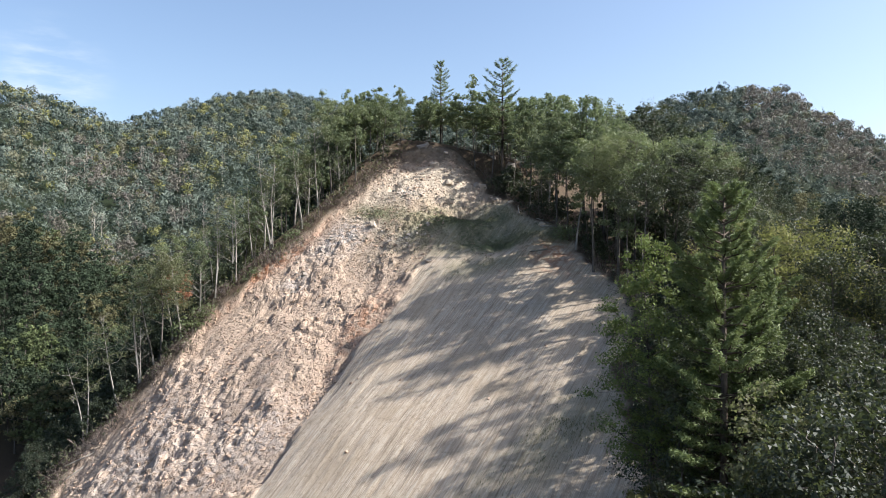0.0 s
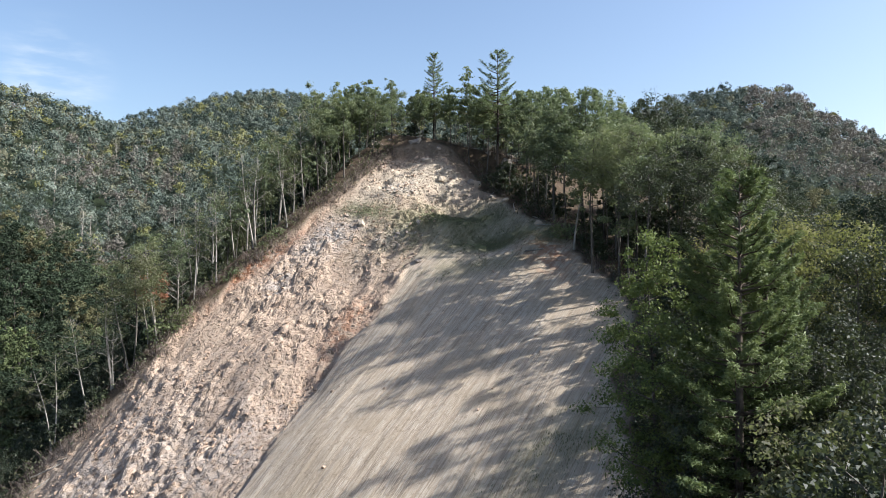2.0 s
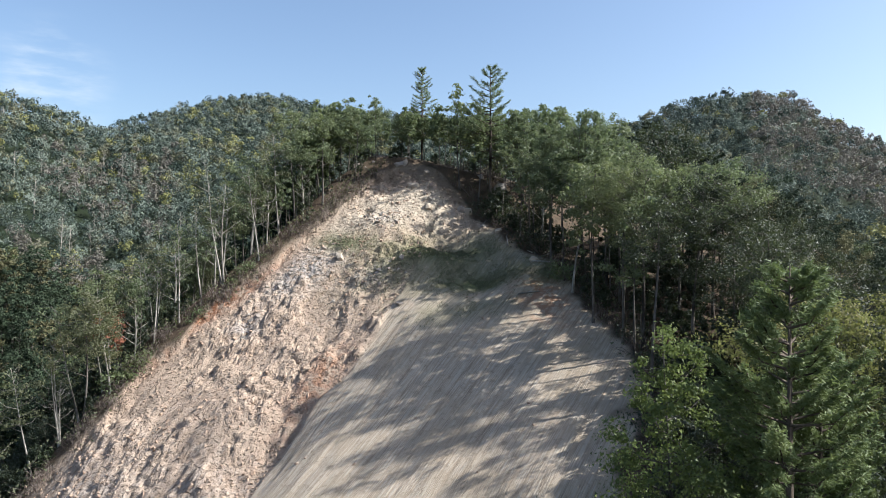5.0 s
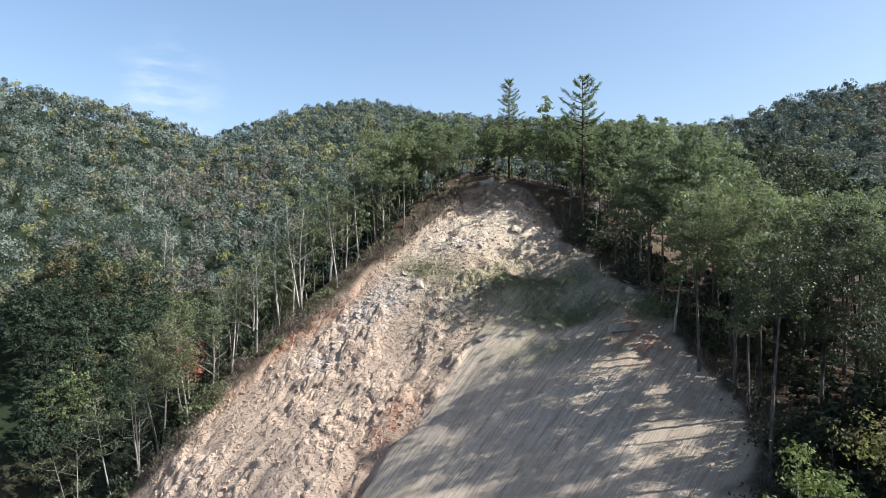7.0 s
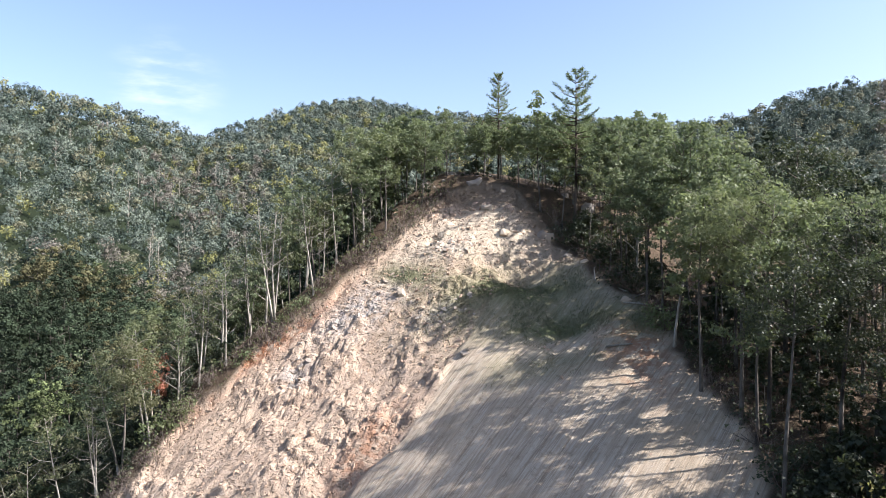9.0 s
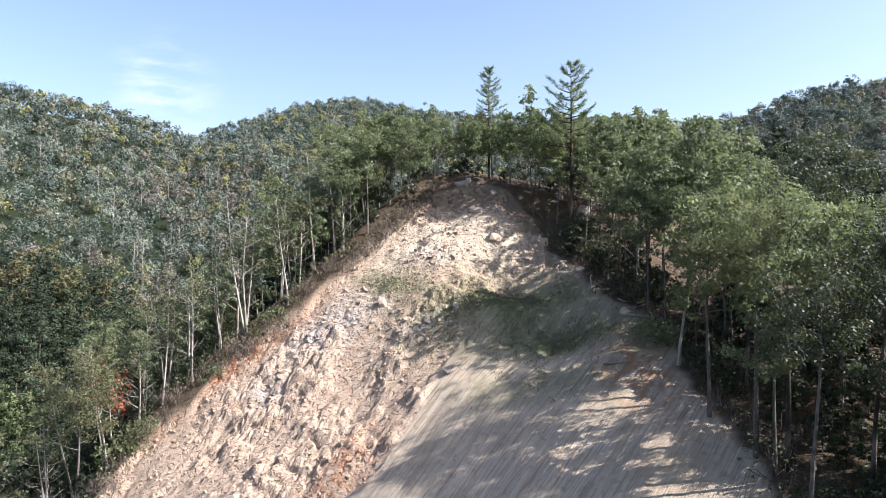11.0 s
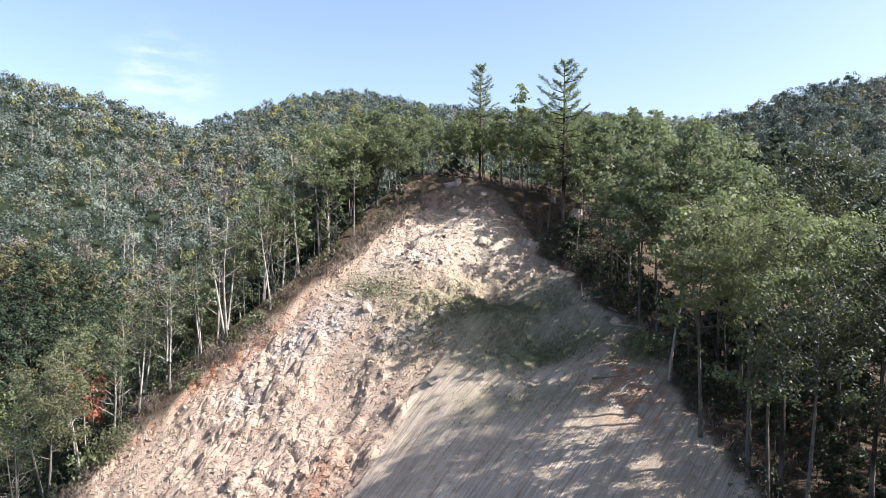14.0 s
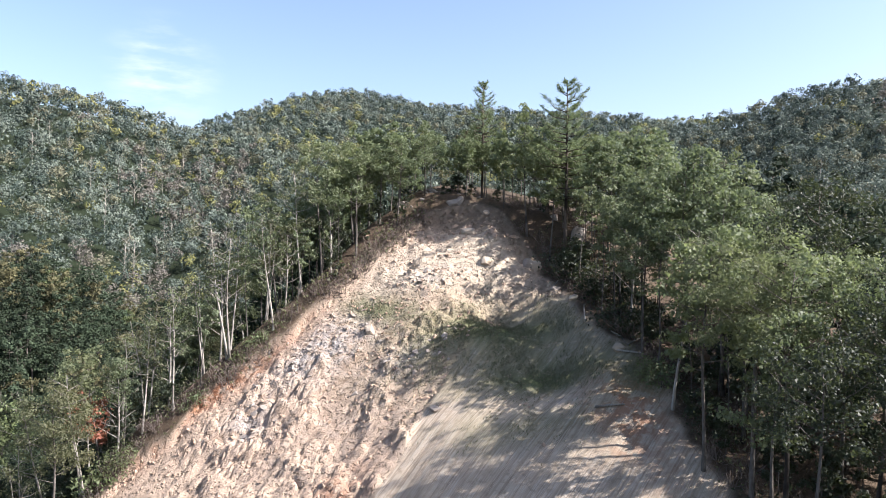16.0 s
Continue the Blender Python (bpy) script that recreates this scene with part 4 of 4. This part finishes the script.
def build_mid_woods():
    """The woods farther from the slide, too many to count."""
    rng = np.random.default_rng(17)
    shapes = [hardwood_shape(s, 17, 3.1, 0.36, 1000, 0.46, 1, 0.04, 0.17, 10, 0.06, 0.0, False) for s in (5, 6, 7, 13, 23)]
    fine = [hardwood_shape(s, 17, 3.1, 0.3, 5200, 0.2, 1, 0.04, 0.17, 13, 0.15, 0.0, False) for s in (14, 24)]
    spots, cells = list(placed), []

    def scatter(count, box, low, high, gap, test):
        got, tries = 0, 0
        while got < count and tries < count * 60:
            tries += 1
            x, y = rng.uniform(box[0], box[1]), rng.uniform(box[2], box[3])
            if test(x, y) and all((x - a) ** 2 + (y - b) ** 2 > gap * gap for a, b in spots):
                spots.append((x, y))
                tall = (min(eaves(x, y), 70.0) if x > 0 else gully(x, y)) - ground_height(x, y)
                cells.append((x, y, rng.uniform(low, high) * min(1.0, max(0.4, tall / 17.0))))
                got += 1
    scatter(40, (30, 48, 56, 112), 0.85, 1.1, 2.9, lambda x, y: y > 80 or x > 41)
    # added trees, mostly out of view, that block sun from the right-hand forest floor
    scatter(40, (39, 60, 46, 100), 0.95, 1.15, 2.8, lambda x, y: True)
    scatter(45, (46, 80, 48, 150), 0.85, 1.1, 3.8, lambda x, y: x < 30 + 0.45 * y and (y > 60 or x > 42))
    scatter(50, (-40, 50, 140, 175), 0.45, 0.62, 3.4, lambda x, y: True)
    scatter(265, (-135, -22, 60, 210), 0.8, 1.08, 3.6, lambda x, y: depth_at(x, y) < -9 and seen(x, y))
    vs, fs, mats, tints, base = [], [], [], [], 0
    for x, y, sc in cells:
        wood, lv, lf = shapes[rng.integers(len(shapes))] if x < 0 or y > 95 or x > 50 else fine[rng.integers(2)]
        a = rng.uniform(0, 6.28)
        rot = np.array([[math.cos(a), -math.sin(a), 0], [math.sin(a), math.cos(a), 0], [0, 0, 1]]) * sc
        at = np.array([x, y, ground_height(x, y)])
        wv = np.array(wood.v) @ rot.T + at
        roll = rng.random()
        # most tints are lowered so the leaf colour carries the gully's deep shade
        tint = (np.array([0.038, 0.054, 0.032]) if roll < 0.76 else np.array([0.1, 0.125, 0.056]) if roll < 0.84 else np.array([0.12, 0.115, 0.06])) * rng.uniform(0.65, 1.3)
        for verts, faces, mi in ((wv, wood.f, 1), (lv @ rot.T + at, lf.tolist(), 0)):
            vs.append(verts)
            fs += [tuple(i + base for i in f) for f in faces]
            mats += [mi] * len(faces)
            tints.append(np.repeat(np.array([[*tint, 1.0]]), len(verts), 0))
            base += len(verts)
    me = mesh_from("woods", np.concatenate(vs), fs, [FAR_LEAF, BARK_GREY], mats)
    me.attributes.new("tint", "FLOAT_COLOR", "POINT").data.foreach_set("color", np.concatenate(tints).astype(np.float32).ravel())
    return tagged(new("woods", me), "dense broadleaf woods on the slopes round the slide", "woods", kind="stuff")


mid_woods = build_mid_woods()


# ---- rocks and clods on the slide ----
def surface(x, y):
    """Ground height with its clods, and the slope's normal."""
    q = np.array([[x, y], [x + 0.8, y], [x, y + 0.8]], float)
    z = land(q[:, 0], q[:, 1]) + relief(q[:, 0], q[:, 1])
    return float(z[0]), Vector((-(z[1] - z[0]) / 0.8, -(z[2] - z[0]) / 0.8, 1)).normalized()


def rest(x, y, size, rng, sink=0.3, along=None):
    """Pose of a stone lying in the slope."""
    z, nrm = surface(x, y)
    turn = Euler((rng.uniform(-0.4, 0.4), rng.uniform(-0.4, 0.4), rng.uniform(0, 6.28) if along is None else along + rng.normal() * 0.35)).to_matrix().to_4x4()
    flat = Matrix.Diagonal((size * rng.uniform(0.8, 1.5), size * rng.uniform(0.7, 1.1), size * rng.uniform(0.5, 0.85), 1))
    return Matrix.Translation((x, y, z + size * (0.5 - sink) * 0.5)) @ nrm.to_track_quat("Z", "Y").to_matrix().to_4x4() @ turn @ flat


def strew(rng, n, test, box):
    out = []
    while len(out) < n:
        x, y = rng.uniform(box[0], box[1], 400), rng.uniform(box[2], box[3], 400)
        zn = zones(x, y)
        w = test(x, y, zn)
        out += [(a, b) for a, b, k in zip(x, y, w) if rng.random() < k]
    return out[:n]


def build_clods():
    rng = np.random.default_rng(23)
    tan = [rock_mesh(200 + s, ROCK_TAN, 9) for s in range(8)]
    spots = strew(rng, 230, lambda x, y, z: z["rough"] * (1 - 0.7 * z["pale"]), (-50, 6, 70, 122))
    for x, y in spots:
        ob = part("clod", tan[rng.integers(8)], ground)
        ob.matrix_basis = rest(x, y, rng.uniform(0.22, 0.42) * (1.4 if rng.random() < 0.12 else 1), rng, 0.7)
    # the small ones, joined
    seeds = [np.array([v.co for v in me.vertices]) for me in tan]
    polys = [[tuple(p.vertices) for p in me.polygons] for me in tan]
    spots = strew(rng, 2400, lambda x, y, z: np.clip(z["rough"] * 0.9 + 0.02 * z["inside"], 0, 1) * (0.15 + 0.85 * step(fbm(x / 5, y / 5, 3, 63), 0.35, 0.6)), (-56, 18, 60, 126))
    px = np.array(spots)
    pz = land(px[:, 0], px[:, 1]) + relief(px[:, 0], px[:, 1])
    vs, fs, base = [], [], 0
    for (x, y), z in zip(spots, pz):
        k = rng.integers(8)
        m = np.array(Euler(tuple(rng.uniform(0, 6.28, 3))).to_matrix()) * (rng.uniform(0.07, 0.2) + 0.16 * rng.random() ** 4)
        vs.append(seeds[k] @ m.T + np.array([x, y, z]))
        fs += [tuple(i + base for i in f) for f in polys[k]]
        base += len(seeds[k])
    small = part("loose_clods", mesh_from("loose_clods", np.concatenate(vs), fs, [ROCK_TAN]), ground, "small crumbled clods of tan earth")
    tagged(small, kind="stuff")


build_clods()


def build_outcrop(name, label, mat, centre, spread, turn, n, low, high, seed):
    """A ledge of broken blocks showing through the earth."""
    rng = np.random.default_rng(seed)
    meshes = [rock_mesh(seed * 10 + s, mat, 15) for s in range(5)]
    z0, _ = surface(*centre)
    thing = tagged(new(name), label, "rock")
    thing.location = (centre[0], centre[1], z0)
    c, s = math.cos(radians(turn)), math.sin(radians(turn))
    inv = Matrix.Translation((-centre[0], -centre[1], -z0))
    for _ in range(n):
        a, b = rng.normal() * spread[0], rng.normal() * spread[1]
        x, y = centre[0] + a * c - b * s, centre[1] + a * s + b * c
        ob = part("rock", meshes[rng.integers(5)], thing)
        ob.matrix_basis = inv @ rest(x, y, rng.uniform(low, high) * (0.6 + 0.8 * rng.random()), rng, 0.95, 0.6)
    return thing


build_outcrop("rock_outcrop", "ledge of broken light grey rock in the slide face", ROCK_GREY, (-16.8, 112.4), (3.2, 1.5), 20, 150, 0.12, 0.34, 2)
build_outcrop("rock_outcrop", "dark grey rocks round a small hollow in the slide", ROCK_GREY, (-22.8, 105.9), (1.3, 0.8), 30, 18, 0.25, 0.55, 3)
build_outcrop("rock_outcrop", "broken tan rock ledge under the crest", ROCK_TAN, (-2.5, 125.4), (4.2, 0.8), 8, 46, 0.25, 0.6, 4)
build_outcrop("rock_outcrop", "grey rocks strewn among the trees on the crest", ROCK_GREY, (-7.3, 132.0), (3.5, 2.0), 10, 24, 0.4, 1.0, 5)
build_outcrop("rock_outcrop", "grey rocks among the trees behind the crest", ROCK_GREY, (9.0, 134.0), (4.0, 4.0), 0, 22, 0.4, 1.1, 6)
build_outcrop("rock_outcrop", "light grey rubble in the shaded upper slope", ROCK_GREY, (-5.5, 119.0), (2.0, 0.8), 15, 34, 0.15, 0.4, 7)
build_outcrop("rock_outcrop", "grey rubble in the shade of the slope", ROCK_GREY, (-6.0, 109.2), (2.6, 1.2), 10, 34, 0.15, 0.4, 9)

for k, (x, y, size, mat, label) in enumerate([
        (7.1, 124.6, 1.0, ROCK_PALE, "pale flat boulder under the trees at the slide's edge"), (1.0, 121.6, 0.8, ROCK_PALE, "pale boulder in the upper slide"), (-11.4, 113.4, 0.85, ROCK_PALE, "pale round boulder above the grey ledge"),
        (-2.2, 101.4, 0.6, ROCK_GREY, "grey stone at the edge of the raked slope"), (15.5, 107.3, 0.9, ROCK_PALE, "pale slab at the edge of the woods"), (9.5, 119.5, 0.7, ROCK_GREY, "grey stone at the edge of the woods"),
        (11.5, 116.5, 0.6, ROCK_PALE, "pale stone at the edge of the woods"), (-1.5, 125.0, 0.8, ROCK_PALE, "pale stone on the crest"), (0.5, 128.5, 0.7, ROCK_GREY, "grey stone on the crest")]):
    ob = tagged(new("boulder", rock_mesh(80 + k, mat, 26)), label, "rock", "boulders on the slide")
    ob.matrix_basis = rest(x, y, size, np.random.default_rng(90 + k), 0.25)


# ---- grass, brush and fallen wood ----
def build_grass():
    rng = np.random.default_rng(29)
    spots = np.array(strew(rng, 15000, lambda x, y, z: z["grass"] ** 1.4 * step(fbm(x / 1.7, y / 1.7, 3, 83), 0.35, 0.6), (-24, 22, 50, 122)))
    z = land(spots[:, 0], spots[:, 1]) + relief(spots[:, 0], spots[:, 1])
    p = np.column_stack([spots, z + 0.1])
    v, f = leaf_cards(p, rng.uniform(0.14, 0.3, len(p)), rng, 0.3, -0.4, np.repeat([[0.1, -0.1, 1.0]], len(p), 0))
    return tagged(new("grass", mesh_from("grass", v, f, [LEAF_GRASS])), "thin dull green grass sown on the upper slope", "grass", kind="stuff")


LEAF_GRASS = leaf_material("grass_blades", (0.065, 0.078, 0.038), (0.115, 0.125, 0.068), (0.18, 0.175, 0.11), (0.18, 0.16, 0.11), 0.6, 0.2, 0.5)
grass = build_grass()

dry = [tagged(brush(s, 1.7, 26, LEAF_OLIVE), "tangle of dry grey-brown brush along the slide's edge", "brush", "brush along the slide") for s in (1, 2, 3)]
leafy = [tagged(brush(s, 1.3, 420, LEAF_LIGHT, "shrub"), "low green shrub at the slide's edge", "shrub", "shrubs along the slide") for s in (4, 5)]
# Understorey shrubs: the shade below the trees is painted into their leaves.
dark = [tagged(brush(s, 1.9, 520, LEAF_SHADED, "shrub"), "dark green shrub under the trees", "shrub", "shrubs along the slide") for s in (6, 7)]
rng_brush = np.random.default_rng(37)
edge_l, edge_r = np.array(LEFT_EDGE), np.array(RIGHT_EDGE)
for y in np.arange(84, 129, 0.34):
    x = float(np.interp(y, edge_l[:, 0], edge_l[:, 1])) - rng_brush.uniform(0.0, 2.4)
    stand(dry[rng_brush.integers(3)], x, y + rng_brush.normal() * 0.8, rng_brush.uniform(0.7, 1.4))
for x, y, s in [(-25.2, 113.6, 1.0), (-24.2, 114.4, 0.9), (-26.3, 112.6, 0.8), (-30.0, 109.4, 0.9), (-30.8, 108.8, 0.7), (-37.0, 104.8, 1.3), (-38.0, 103.6, 1.5), (-36.2, 105.8, 1.2), (-22.8, 115.4, 0.8), (-44.5, 98.8, 1.0), (17.8, 103.2, 0.9), (18.4, 101.6, 1.1)]:
    stand(leafy[rng_brush.integers(2)], x, y, s)
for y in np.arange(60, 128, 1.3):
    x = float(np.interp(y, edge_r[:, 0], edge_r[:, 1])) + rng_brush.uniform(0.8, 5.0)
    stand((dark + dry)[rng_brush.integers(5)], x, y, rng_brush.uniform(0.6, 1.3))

for _ in range(46):
    x, y = rng_brush.uniform(-14, 15), rng_brush.uniform(126, 138)
    if depth_at(x, y) < -0.6:
        stand(dry[rng_brush.integers(3)], x, y, rng_brush.uniform(0.5, 1.0))
for _ in range(26):
    y = rng_brush.uniform(104, 128)
    x = float(np.interp(y, edge_r[:, 0], edge_r[:, 1])) + rng_brush.uniform(-0.4, 3.0)
    stand(dry[rng_brush.integers(3)], x, y, rng_brush.uniform(0.5, 1.0))

red_tree = tagged(hardwood(71, 9.5, 1.9, 0.5, 650, 0.30, BARK_PALE, LEAF_RED, 1, 0.12, 0.10, 12, 0.2, 0.3), "small crooked tree with red autumn leaves", "tree", "trees of the woods")
stand(red_tree, -40.2, 105.2, 1.05, 30)
bare = [tagged(snag(s, 12.0), "leafless pale tree beside the slide", "tree", "bare trees") for s in (1, 2)]
for x, y, s in [(-43.6, 99.6, 0.7), (-37.2, 105.6, 0.8), (-33.6, 109.6, 0.9), (-29.4, 113.6, 0.95), (-18.0, 120.2, 0.8), (-23.0, 117.6, 0.8), (17.2, 112.0, 0.95)]:
    stand(bare[rng_brush.integers(2)], x, y, s)


def fallen_log(seed, length, radius, x, y, turn, label):
    rng = np.random.default_rng(seed)
    wood = Sticks()
    wood.tube([(-length / 2, 0, 0), (0, 0.05 * length * rng.normal(), 0.04), (length / 2, 0, 0.02)], [radius, radius * 0.9, radius * 0.6], 8)
    for k in range(3):
        s = rng.uniform(-0.2, 0.5) * length
        wood.tube([(s, 0, 0), (s + 0.3, rng.normal() * 0.5, 0.4 * rng.random() + 0.1)], [radius * 0.35, 0.01], 4)
    ob = tagged(new("fallen_log", wood.mesh("fallen_log", BARK_PALE)), label, "log", "fallen wood")
    z, nrm = surface(x, y)
    ob.matrix_basis = Matrix.Translation((x, y, z + radius * 0.7)) @ nrm.to_track_quat("Z", "Y").to_matrix().to_4x4() @ pose(0, 0, 0, 0, 0, turn)
    return ob


for k, (x, y, n, r, t) in enumerate([(13.8, 99.2, 2.6, 0.11, 15), (16.5, 106.4, 3.0, 0.12, -10), (17.4, 108.6, 3.4, 0.10, 50), (15.6, 109.5, 3.0, 0.08, -50), (-48.6, 92.6, 4.5, 0.10, 50), (-49.4, 91.6, 5.5, 0.09, 62), (-47.8, 93.4, 3.5, 0.08, 40), (12.5, 113.8, 3.2, 0.09, 100), (9.0, 121.0, 2.6, 0.09, 60)]):
    fallen_log(k, n, r, x, y, t, "fallen pale grey branch lying at the slide's edge")

# pale dead trunks and bare rock far off on the hills
for k in range(30):
    az, r = radians(rng_brush.uniform(-36, -17)), rng_brush.uniform(230, 440)
    stand(bare[k % 2], math.sin(az) * r, math.cos(az) * r, rng_brush.uniform(0.9, 1.3))
build_outcrop("cliff", "bare grey rock cliff showing through the woods on the hill", ROCK_GREY, (262.0, 440.0), (26.0, 10.0), -25, 26, 3.0, 6.5, 8)
